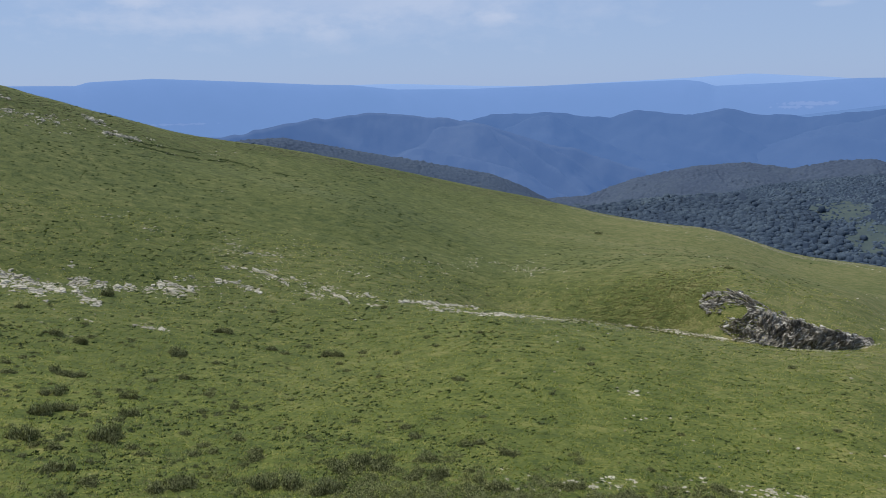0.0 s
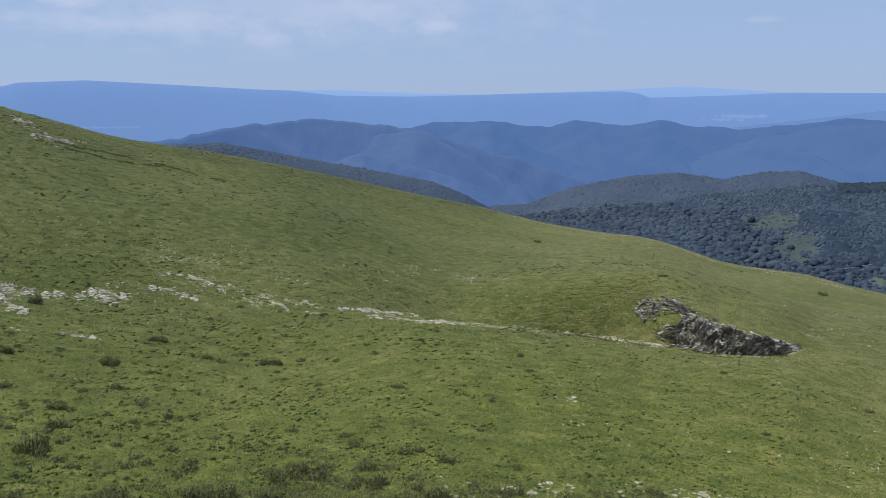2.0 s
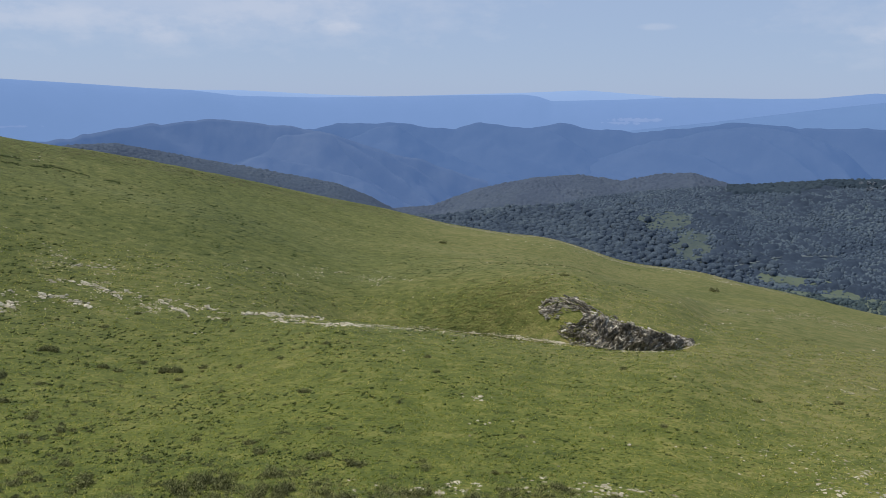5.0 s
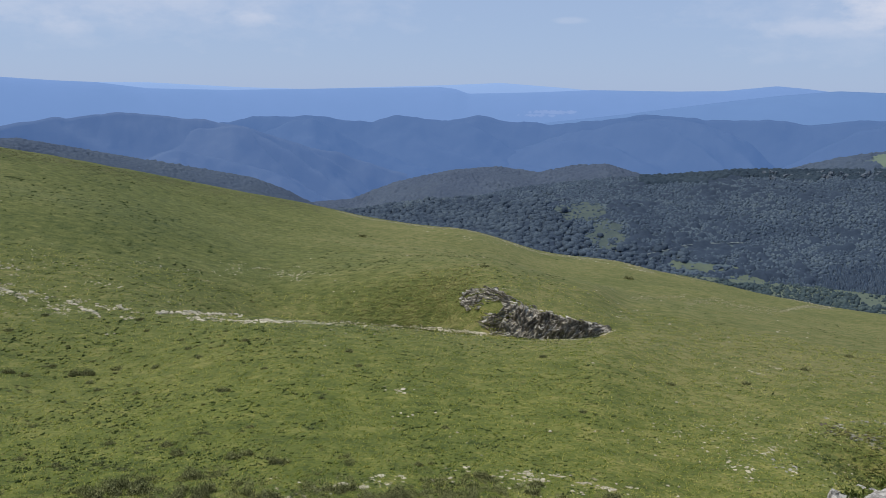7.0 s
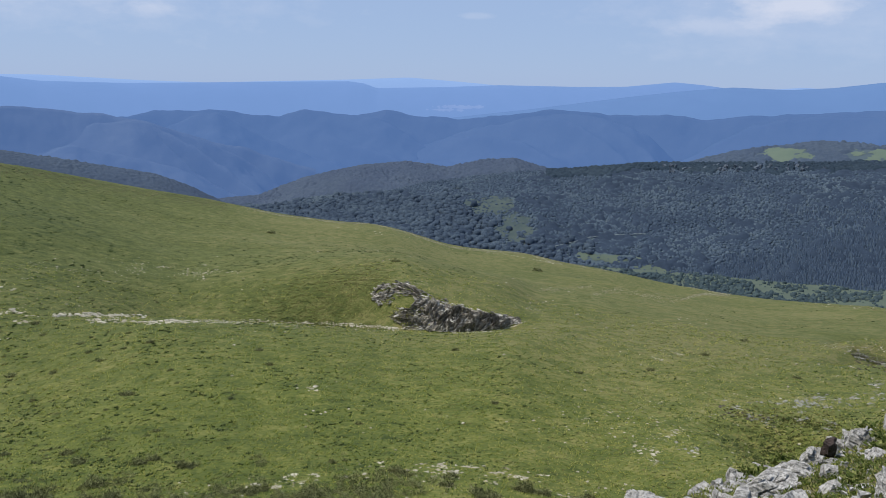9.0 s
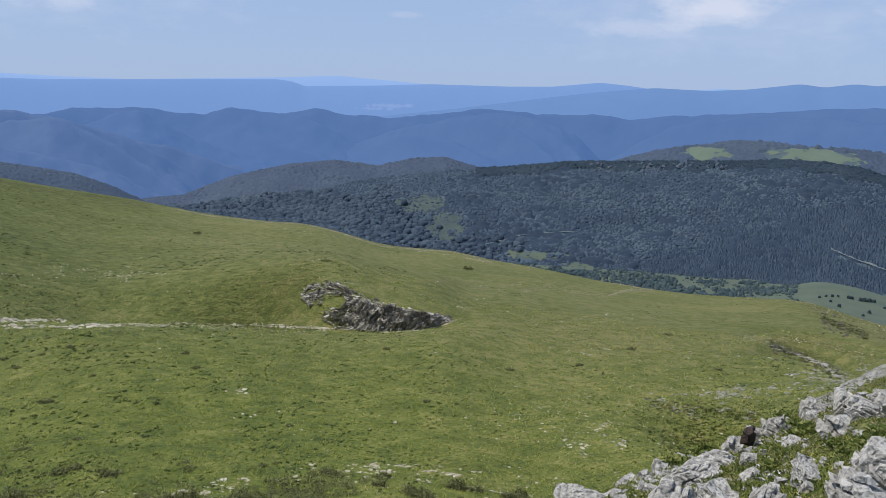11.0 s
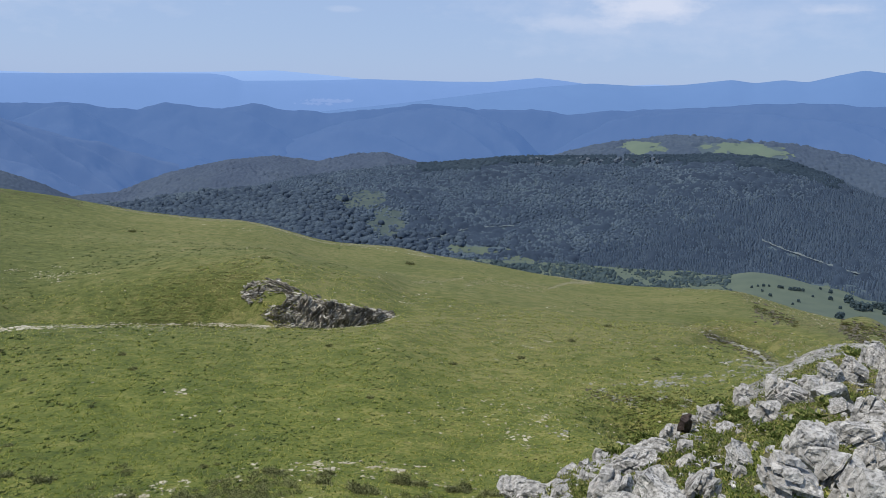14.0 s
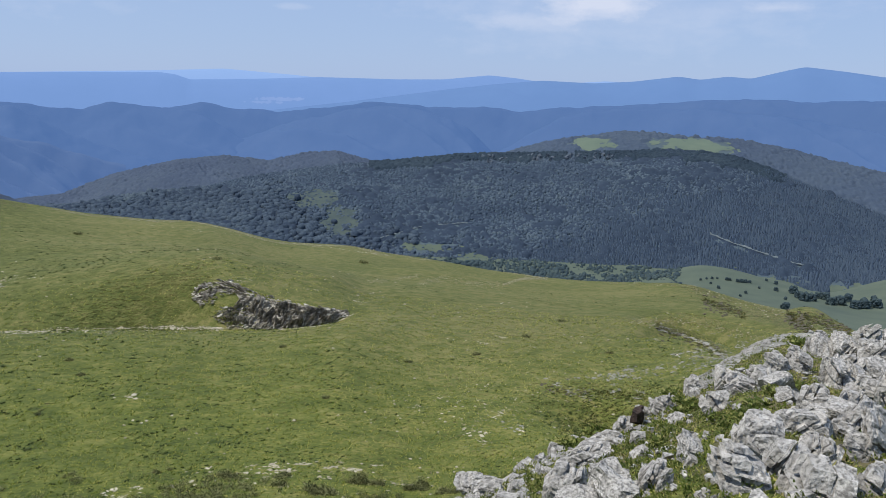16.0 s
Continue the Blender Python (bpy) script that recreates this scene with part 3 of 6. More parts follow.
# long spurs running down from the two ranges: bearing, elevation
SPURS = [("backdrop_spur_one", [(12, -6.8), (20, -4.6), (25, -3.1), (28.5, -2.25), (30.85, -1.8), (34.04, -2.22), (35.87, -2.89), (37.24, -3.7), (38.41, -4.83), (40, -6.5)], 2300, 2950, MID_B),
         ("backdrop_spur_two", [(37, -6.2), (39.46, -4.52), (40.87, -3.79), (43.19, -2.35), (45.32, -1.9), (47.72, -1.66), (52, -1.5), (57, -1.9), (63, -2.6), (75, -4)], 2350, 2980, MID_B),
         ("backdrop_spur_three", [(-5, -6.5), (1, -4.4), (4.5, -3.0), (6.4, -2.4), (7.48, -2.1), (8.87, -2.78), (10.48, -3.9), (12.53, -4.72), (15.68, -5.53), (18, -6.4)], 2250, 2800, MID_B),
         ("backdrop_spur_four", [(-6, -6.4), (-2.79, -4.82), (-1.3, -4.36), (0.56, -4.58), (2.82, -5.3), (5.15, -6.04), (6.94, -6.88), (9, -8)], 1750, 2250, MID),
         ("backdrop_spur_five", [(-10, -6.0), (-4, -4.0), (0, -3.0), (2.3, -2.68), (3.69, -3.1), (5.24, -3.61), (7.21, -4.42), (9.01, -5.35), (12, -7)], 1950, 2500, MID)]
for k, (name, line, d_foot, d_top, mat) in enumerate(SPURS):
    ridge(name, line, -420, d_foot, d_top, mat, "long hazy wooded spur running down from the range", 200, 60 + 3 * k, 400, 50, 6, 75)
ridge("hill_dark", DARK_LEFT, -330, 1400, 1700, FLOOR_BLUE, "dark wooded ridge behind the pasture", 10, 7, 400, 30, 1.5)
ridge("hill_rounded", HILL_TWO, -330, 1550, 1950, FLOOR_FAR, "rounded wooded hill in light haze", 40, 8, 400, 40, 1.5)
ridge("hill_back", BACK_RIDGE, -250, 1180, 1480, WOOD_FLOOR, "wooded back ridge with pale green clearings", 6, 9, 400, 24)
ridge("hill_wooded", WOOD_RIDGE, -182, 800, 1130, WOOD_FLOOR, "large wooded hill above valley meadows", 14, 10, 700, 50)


# ---------------------------------------------------------------- woods on the hills
def lumps(count, seed, tall=1.0, wide=1.0, least=0.38, most=0.55, low=0.45):
    """A broad-leaved crown of small ragged clumps, about one metre in radius, foot at 0."""
    rng = np.random.default_rng(seed)
    bm = bmesh.new()
    bmesh.ops.create_icosphere(bm, subdivisions=1, radius=1)
    base = np.array([v.co[:] for v in bm.verts])
    tri = np.array([[v.index for v in f.verts] for f in bm.faces])
    bm.free()
    verts, faces = [], []
    for k in range(count):
        t = k / max(1, count - 1)
        r = rng.uniform(least, most)
        ang, rad = k * 2.4 + rng.uniform(-0.5, 0.5), (1.05 - r) * math.sqrt(1 - 0.6 * t) * rng.uniform(0.75, 1.15)
        c = np.array([rad * math.cos(ang) * wide, rad * math.sin(ang) * wide, (low + (0.95 - low) * t) * tall])
        p = base * r * rng.uniform(0.75, 1.2, (len(base), 1)) * np.array([1, 1, 0.85]) + c
        faces.append(tri + sum(len(v) for v in verts))
        verts.append(p)
    return np.vstack(verts), np.vstack(faces)


def strew(name, places, templates, mat, label, category, seed, kind="stuff", smooth=False):
    """Joins many small shapes into one object. places: rows of x, y, z, width, height."""
    rng = np.random.default_rng(seed)
    places = np.asarray(places, float)
    which = rng.integers(0, len(templates), len(places))
    turn = rng.uniform(0, 2 * math.pi, len(places))
    verts, faces, base = [], [], 0
    for k, (tv, tf) in enumerate(templates):
        p, t = places[which == k], turn[which == k]
        if not len(p):
            continue
        c, s = np.cos(t)[:, None], np.sin(t)[:, None]
        x = (tv[None, :, 0] * c - tv[None, :, 1] * s) * p[:, 3:4] + p[:, 0:1]
        y = (tv[None, :, 0] * s + tv[None, :, 1] * c) * p[:, 3:4] + p[:, 1:2]
        z = tv[None, :, 2] * p[:, 4:5] + p[:, 2:3]
        verts.append(np.stack([x, y, z], 2).reshape(-1, 3))
        faces.append((tf[None] + (np.arange(len(p)) * len(tv))[:, None, None]).reshape(-1, tf.shape[1]) + base)
        base += len(p) * len(tv)
    ob = new(name, mesh_of(name, np.vstack(verts), np.vstack(faces), mat, smooth))
    return tagged(ob, label, category, kind=kind)


def inside(a, e, oval):
    ca, ce, wa, we = oval
    return ((a - ca) / wa) ** 2 + ((e - ce) / we) ** 2 < 1


CLEARINGS = [(45.3, -4.1, 1.55, 0.52), (51.9, -4.0, 2.75, 0.58)]
GLADES = [(26.2, -8.35, 2.0, 0.7), (28.1, -9.8, 1.4, 1.1), (34.4, -11.62, 2.4, 0.32), (37.4, -12.27, 1.6, 0.26), (48.5, -12.6, 1.8, 0.45), (56, -13.0, 5.2, 1.0), (63.5, -12.7, 2.4, 0.8)]


def wood_places(line, base, d_foot, d_top, fold, seed, hill_seed, span, spacing, keep, s0=0.0, s1=1.05):
    """Tree feet in a jittered grid over a hill. keep: which stand there, given bearing, elevation and s."""
    rng = np.random.default_rng(seed)
    step_a = math.degrees(spacing / d_top)
    a, s = np.meshgrid(np.arange(span[0], span[1], step_a), np.arange(s0, s1, spacing / (d_top - d_foot)))
    a = a + rng.uniform(-0.5, 0.5, a.shape) * step_a
    s = s + rng.uniform(-0.5, 0.5, a.shape) * spacing / (d_top - d_foot)
    a, s = a.ravel(), np.clip(s.ravel(), 0, 1.2)
    x, y, z = ridge_point(line, base, d_foot, d_top, a, s, fold, hill_seed)
    e = np.degrees(np.arctan2(z - EYE, np.hypot(x, y)))
    ok = keep(a, e, s, rng)
    return np.stack([x, y, z], 1)[ok], a[ok], e[ok], rng


def clearing(line, base, d_foot, d_top, fold, seed, oval, mat, label):
    """A meadow patch lying on a hill, with a ragged edge."""
    a, s = np.meshgrid(np.linspace(oval[0] - oval[2] * 1.3, oval[0] + oval[2] * 1.3, 90), np.linspace(0, 1.1, 260), indexing="ij")
    x, y, z = ridge_point(line, base, d_foot, d_top, a, s, fold, seed)
    e = np.degrees(np.arctan2(z - EYE, np.hypot(x, y)))
    ragged = 1 + 0.8 * fbm(x / 14, y / 14, 91, 4)
    keep = (((a - oval[0]) / oval[2]) ** 2 + ((e - oval[1]) / oval[3]) ** 2 < ragged).ravel()
    faces = grid_faces(90, 260)[:, ::-1]
    faces = faces[keep[faces].all(1)]
    used, index = np.unique(faces, return_inverse=True)
    verts = np.stack([x, y, z + 0.5], 2).reshape(-1, 3)[used]
    ob = new("clearing", mesh_of("clearing", verts, index.reshape(-1, 4), mat, True))
    return tagged(ob, label, "meadow", kind="structure")


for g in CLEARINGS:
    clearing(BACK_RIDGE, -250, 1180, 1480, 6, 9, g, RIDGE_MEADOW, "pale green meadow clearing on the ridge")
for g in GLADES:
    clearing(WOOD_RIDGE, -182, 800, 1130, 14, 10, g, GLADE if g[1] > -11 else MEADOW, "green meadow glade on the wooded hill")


def crowns(x, y, cell, seed):
    """Height of a closed canopy: the highest of many round crowns, one in each cell."""
    xi, yi = np.floor(x / cell), np.floor(y / cell)
    best = np.zeros_like(x)
    for dx in (-1, 0, 1):
        for dy in (-1, 0, 1):
            cx, cy = xi + dx, yi + dy
            jx = (cx + 0.5 + 0.42 * value_noise(cx * 7.31 + 0.5, cy * 5.17 + 0.5, seed)) * cell
            jy = (cy + 0.5 + 0.42 * value_noise(cx * 3.77 + 0.5, cy * 9.13 + 0.5, seed + 1)) * cell
            r = cell * (0.72 + 0.25 * value_noise(cx * 4.7 + 0.5, cy * 6.9 + 0.5, seed + 2))
            f = np.hypot(x - jx, y - jy) / r
            top = cell * (0.35 + 0.35 * value_noise(cx * 8.3 + 0.5, cy * 2.9 + 0.5, seed + 3))
            rise = np.sqrt(np.clip(1 - f * f, 0, 1)) * r
            best = np.maximum(best, np.where(f < 1, top + rise, 0))
    return best


def canopy(name, line, base, d_foot, d_top, fold, hill_seed, span, step, cell, mat, label, s0=0.0, s1=1.06, openings=(), rise=0.0):
    """A closed wood over a hill, dipping under the meadows that lie in it."""
    a, s = np.meshgrid(np.arange(span[0], span[1], math.degrees(step / d_top)), np.arange(s0, s1, step / (d_top - d_foot)), indexing="ij")
    x, y, z = ridge_point(line, base, d_foot, d_top, a, s, fold, hill_seed)
    e = np.degrees(np.arctan2(z - EYE, np.hypot(x, y)))
    h = crowns(x, y, cell, hill_seed + 30)
    stand = np.clip(0.5 + 1.5 * value_noise(x / 45, y / 45, hill_seed + 33), 0, 1)      # stands of older, larger trees
    h = h * (1 - stand) + (crowns(x, y, cell * 1.5, hill_seed + 36) - 1.0) * stand
    h = h + 0.35 * fbm(x / 1.6, y / 1.6, hill_seed + 50, 2) - 0.6 + rise
    if rise:      # the belt narrows unevenly down the slope
        h = h - 4.0 * np.clip((s0 + 0.07 * (1 + fbm(a / 2.0, s * 3, 79, 3)) - s) / 0.02, 0, 1)
    for g in openings:
        ragged = 1 + 0.5 * fbm(x / 16, y / 16, 92, 3)
        f = ((a - g[0]) / g[2]) ** 2 + ((e - g[1]) / g[3]) ** 2
        w = np.clip((f / ragged - 0.8) / 0.5, 0, 1)
        h = h * w - 1.5 * (1 - w)
    ob = new(name, mesh_of(name, np.stack([x, y, z + h], 2).reshape(-1, 3), grid_faces(*a.shape)[:, ::-1], mat, True))
    return tagged(ob, label, "wood", kind="stuff")


# lowered sheet whose dark colour supplies the shaded gaps between the trees
canopy("hill_wood", WOOD_RIDGE, -182, 800, 1130, 14, 10, (4, 68), 3.2, 5.0, UNDERWOOD_SHADE, "undergrowth sheet of the beech and conifer wood, painted dark as shade between crowns", 0.0, 1.06, GLADES, rise=-3.6)
canopy("crest_conifers", WOOD_RIDGE, -182, 800, 1130, 14, 10, (30, 58), 1.25, 3.4, CONIFER, "dark conifers along the top of the wooded hill", 0.80, 1.03, [(44.0, -4.9, 0.3, 1.5), (46.1, -4.7, 0.15, 1.5), (33, -6.5, 2.5, 0.35)], rise=0.9)
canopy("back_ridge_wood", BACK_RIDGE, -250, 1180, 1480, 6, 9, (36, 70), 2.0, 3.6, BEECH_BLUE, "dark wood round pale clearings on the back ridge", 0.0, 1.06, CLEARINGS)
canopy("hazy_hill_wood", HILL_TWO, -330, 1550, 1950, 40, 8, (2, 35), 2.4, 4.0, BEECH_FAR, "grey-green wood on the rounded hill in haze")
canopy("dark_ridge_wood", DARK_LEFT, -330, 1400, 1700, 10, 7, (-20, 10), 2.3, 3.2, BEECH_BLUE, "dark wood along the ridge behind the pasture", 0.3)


def dome(seed, level, lumpy):
    """A round crown of billowing foliage, one metre in radius, open below."""
    rng = np.random.default_rng(seed)
    bm = bmesh.new()
    bmesh.ops.create_icosphere(bm, subdivisions=level, radius=1)
    off = Vector(rng.uniform(0, 60, 3))
    bmesh.ops.delete(bm, geom=[v for v in bm.verts if v.co.z < -0.45], context="VERTS")
    for v in bm.verts:
        billow = abs(noise.noise(v.co * 1.7 + off)) + 0.5 * abs(noise.noise(v.co * 3.6 + off))
        v.co *= 1 + lumpy * (billow - 0.35) * 1.6
        v.co.z = v.co.z * 0.85 + 0.4
    bm.verts.index_update()
    verts, faces = np.array([v.co[:] for v in bm.verts]), np.array([[v.index for v in f.verts] for f in bm.faces])
    bm.free()
    return verts, faces


def spire(seed, tiers=3):
    """A pointed conifer in ragged tiers, one metre in radius and two and a half high."""
    rng = np.random.default_rng(seed)
    verts, faces = [], []
    for k in range(tiers):
        foot, top, r = 0.55 * k * 3 / tiers, 0.55 * k * 3 / tiers + 2.4 - 0.42 * k, 1.0 - 0.27 * k
        b = len(verts)
        verts.append((rng.normal(0, 0.05), rng.normal(0, 0.05), min(top, 2.5)))
        for q in range(6):
            w = r * rng.uniform(0.75, 1.15)
            verts.append((w * math.cos(q * math.pi / 3 + k), w * math.sin(q * math.pi / 3 + k), foot + rng.normal(0, 0.08)))
        faces += [(b, b + 1 + q, b + 1 + (q + 1) % 6) for q in range(6)]
    return np.array(verts), np.array(faces)


HILL = (WOOD_RIDGE, -182, 800, 1130, 14)


def share_of(a, e, kind):
    """Which kind of tree stands at a bearing and elevation: large beeches below, smaller ones above, conifers to one side."""
    conifer = np.clip((a + 5 * fbm(a / 5.0, e / 1.3, 77, 3) - 43 - 2.2 * (e + 10)) / 5.0, 0, 1)
    large = np.clip((27.5 + 2.5 * value_noise(a / 3.0, e, 88) - a) / 4.0, 0, 1) * np.clip((-7.4 + 0.5 * value_noise(a / 2.0, 0.5, 89) - e) / 0.8, 0, 1)
    large = np.maximum(large, np.clip((34 - a) / 3, 0, 1) * np.clip((-10.3 - e) / 0.5, 0, 1) * 0.6)
    return {"conifer": conifer, "large": large * (1 - conifer), "small": (1 - large) * (1 - conifer)}[kind]


def standing(kind):
    def keep(a, e, s, rng):
        ok = (rng.uniform(size=len(a)) < share_of(a, e, kind)) & (e > curve_at(CREST, a, 2) - 0.7)
        for g in GLADES:
            f = ((a - g[0]) / g[2]) ** 2 + ((e - g[1]) / g[3]) ** 2
            ok &= f > 1.0 + 0.8 * fbm(a * 1.3, e * 3, 90, 3)
        for way in (ROAD_WAY, TRACK_WAY):
            ok &= ~((a > way[0][0]) & (a < way[-1][0]) & (np.abs(e - curve_at(way, a, 1) + 0.1) < 0.2))
        return ok
    return keep


# the forest road and the forest track: bearing, elevation
ROAD_WAY = [(30.6, -11.22), (32.2, -10.72), (33.5, -10.34), (34.4, -10.19), (37.0, -9.95)]
TRACK_WAY = [(53.56, -9.82), (55.03, -10.26), (56.83, -10.73), (58.77, -11.17), (59.97, -11.39)]
DOMES, SMALL_DOMES, SPIRES = [dome(310 + k, 2, 0.5) for k in range(6)], [dome(320 + k, 1, 0.6) for k in range(8)], [spire(330 + k) for k in range(6)]
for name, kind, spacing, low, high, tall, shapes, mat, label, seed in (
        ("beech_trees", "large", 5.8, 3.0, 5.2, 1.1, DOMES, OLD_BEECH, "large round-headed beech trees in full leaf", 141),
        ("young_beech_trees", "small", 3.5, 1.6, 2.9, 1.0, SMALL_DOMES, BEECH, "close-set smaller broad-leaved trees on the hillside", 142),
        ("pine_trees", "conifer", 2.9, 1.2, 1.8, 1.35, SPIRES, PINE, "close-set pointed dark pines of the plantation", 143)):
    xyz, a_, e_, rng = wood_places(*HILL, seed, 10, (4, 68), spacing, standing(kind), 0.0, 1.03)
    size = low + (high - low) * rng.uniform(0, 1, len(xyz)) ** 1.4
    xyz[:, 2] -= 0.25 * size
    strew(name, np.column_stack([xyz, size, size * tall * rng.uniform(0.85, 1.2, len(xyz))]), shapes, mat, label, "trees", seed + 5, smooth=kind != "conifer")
# a darker wall of trees along the brow of the hill
xyz, a_, e_, rng = wood_places(*HILL, 151, 10, (31, 57), 4.2, lambda a, e, s, rng: (np.abs(a - 44.0) > 0.28) & (np.abs(a - 46.1) > 0.14) & (s > 0.985 - 0.09 * np.clip((50.5 - a) / 3, 0.1, 1) * np.clip((a - 30) / 6, 0.2, 1)), 0.86, 1.04)
size = rng.uniform(1.9, 3.0, len(xyz))
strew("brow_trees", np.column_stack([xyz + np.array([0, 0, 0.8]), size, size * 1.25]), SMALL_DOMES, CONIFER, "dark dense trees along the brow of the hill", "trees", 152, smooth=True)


def glade_trees(a, e, s, rng):
    ok = np.zeros(len(a), bool)
    for g in GLADES[:2]:
        ok |= inside(a, e, (*g[:2], g[2] * 1.2, g[3] * 1.2)) & (rng.uniform(size=len(a)) < np.where(inside(a, e, (*g[:2], g[2] * 0.7, g[3] * 0.6)), 0.26, 0.45))
    for g in GLADES[2:]:
        ok |= inside(a, e, g) & (rng.uniform(size=len(a)) < 0.05)
    return ok


xyz, a_, e_, rng = wood_places(WOOD_RIDGE, -182, 800, 1130, 14, 51, 10, (4, 72), 4.0, glade_trees)
size = rng.uniform(0.9, 2.4, len(xyz))
xyz[:, 2] -= 0.3 * size
strew("glade_trees", np.column_stack([xyz, size, size]), SMALL_DOMES, BEECH, "single dark trees standing in the hillside glade", "trees", 52, smooth=True)


# scattered trees on the valley floor and single field trees
def sheet_z(a, d):
    i = np.clip(np.searchsorted(AZ, a) - 1, 0, len(AZ) - 2)
    return np.array([np.interp(dd, RINGS, GZ[k]) for k, dd in zip(i, d)])


rng = np.random.default_rng(81)
a, d = rng.uniform(31, 52, 8000), rng.uniform(500, 830, 8000)
ok = (value_noise(a / 1.4, d / 45, 82) + 0.3 * rng.normal(size=8000) + np.where((a > 38) & (a < 47.5), 0.5, 0.2) > 0.15)
height = np.degrees(np.arctan2(sheet_z(a, d) - EYE, d))
for g in GLADES[2:4]:
    ok &= ~inside(a, height, g)
a, d = a[ok], d[ok]
size = 0.6 + 1.9 * rng.uniform(0, 1, len(a)) ** 3
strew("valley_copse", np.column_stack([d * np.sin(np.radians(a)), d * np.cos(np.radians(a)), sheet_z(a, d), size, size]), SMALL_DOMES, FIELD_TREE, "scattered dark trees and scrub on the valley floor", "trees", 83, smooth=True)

TRUNK = material("far_bark", [(0.05, 0.045, 0.04), (0.08, 0.07, 0.06)], (1.0, 0.1), 0.95)
CROWN_MESHES = [mesh_of("crown", *lumps(30, 400 + k, 1.2, 1.0, 0.22, 0.42, 0.12), FIELD_TREE, False) for k in range(4)]
bm = bmesh.new()
bmesh.ops.create_cone(bm, segments=8, radius1=0.13, radius2=0.06, depth=0.7)
bmesh.ops.translate(bm, verts=bm.verts[:], vec=(0, 0, 0.25))
TRUNK_MESH = bpy.data.meshes.new("trunk")
bm.to_mesh(TRUNK_MESH)
bm.free()
TRUNK_MESH.materials.append(TRUNK)
# bearing, elevation of the foot, crown radius in metres
for k, (a, e, r) in enumerate([(59.09, -13.05, 4.6), (59.45, -13.3, 4.2), (59.8, -13.42, 4.8), (60.26, -13.36, 4.2), (60.63, -13.16, 3.6), (61.02, -13.2, 4.6), (61.39, -13.47, 4.4), (61.93, -13.4, 5.0),
                               (62.35, -13.15, 4.6), (62.82, -13.5, 4.6), (63.35, -13.42, 5.4), (63.98, -13.28, 5.0), (63.81, -12.95, 3.6), (58.68, -14.1, 3.4), (58.85, -13.95, 2.6), (59.94, -14.05, 2.6), (57.99, -12.55, 2.6),
                               (58.04, -13.0, 2.6), (57.39, -12.4, 1.8), (54.43, -13.24, 1.9), (56.19, -13.39, 1.9), (55.86, -13.62, 1.4), (58.67, -13.49, 1.9), (53.23, -12.83, 1.4), (53.6, -12.72, 1.4), (53.95, -12.66, 1.7),
                               (54.3, -12.63, 1.4), (54.92, -12.64, 2.0), (55.1, -12.64, 1.8), (55.6, -12.68, 2.2), (55.85, -12.68, 2.3), (56.1, -12.67, 2.3), (56.36, -12.66, 2.0), (57.0, -12.95, 1.5), (53.9, -13.0, 1.5)]):
    p = seen_at(a, e, 450, 900)
    if p:
        tree = tagged(new("field_tree"), "dark round-headed tree standing in the valley meadow", "tree", "trees in the valley meadow")
        r = r * (0.85 if r > 3 else 0.75)
        tree.matrix_basis = Matrix.Translation(p) @ pose(0, 0, 0, 0, 0, 50 * k) @ Matrix.Diagonal((r, r, r * 1.15, 1))
        part("crown", CROWN_MESHES[k % 4], tree)
        part("trunk", TRUNK_MESH, tree)


# fields emit a pale haze colour, brighter than the plateau's own
TOWN = material("haze_glow_fields", [(0.05, 0.06, 0.09), (0.09, 0.10, 0.12)], (0.02, 0.004), 1.0, glow=(0.165, 0.27, 0.53), spec=0.0)
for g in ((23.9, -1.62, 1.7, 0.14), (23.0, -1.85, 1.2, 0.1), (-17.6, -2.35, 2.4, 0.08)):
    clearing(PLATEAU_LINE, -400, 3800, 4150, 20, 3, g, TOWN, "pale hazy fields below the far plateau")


def hill_strip(name, way, width, mat, label, category):
    """A narrow strip lying on the wooded hill. way: bearing, elevation."""
    verts = []
    for k in range(80):
        a = way[0][0] + (way[-1][0] - way[0][0]) * k / 79
        e = float(curve_at(way, a, 1)) + 0.03 * float(value_noise(k / 9.0, 0.5, 93))
        ss = np.linspace(0, 1, 400)
        x, y, z = ridge_point(WOOD_RIDGE, -182, 800, 1130, np.full(400, a), ss, 14, 10)
        i = int(np.argmin(np.abs(np.degrees(np.arctan2(z - EYE, np.hypot(x, y))) - e)))
        grow = width * (0.35 + 0.9 * abs(float(fbm(np.array([k / 5.0]), np.array([4.5]), 94, 3)[0])))
        for up in (0.0, grow):
            back = 1 + 1.6 * up / 900      # the bank leans back into the slope
            verts.append((x[i] * back, y[i] * back, z[i] + 1.6 + up))
    ob = new(name, mesh_of(name, verts, grid_faces(80, 2), mat, True))
    return tagged(ob, label, category, kind="structure")


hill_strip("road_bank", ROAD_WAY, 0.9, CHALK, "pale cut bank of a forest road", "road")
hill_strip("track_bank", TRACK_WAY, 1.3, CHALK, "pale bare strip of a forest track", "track")


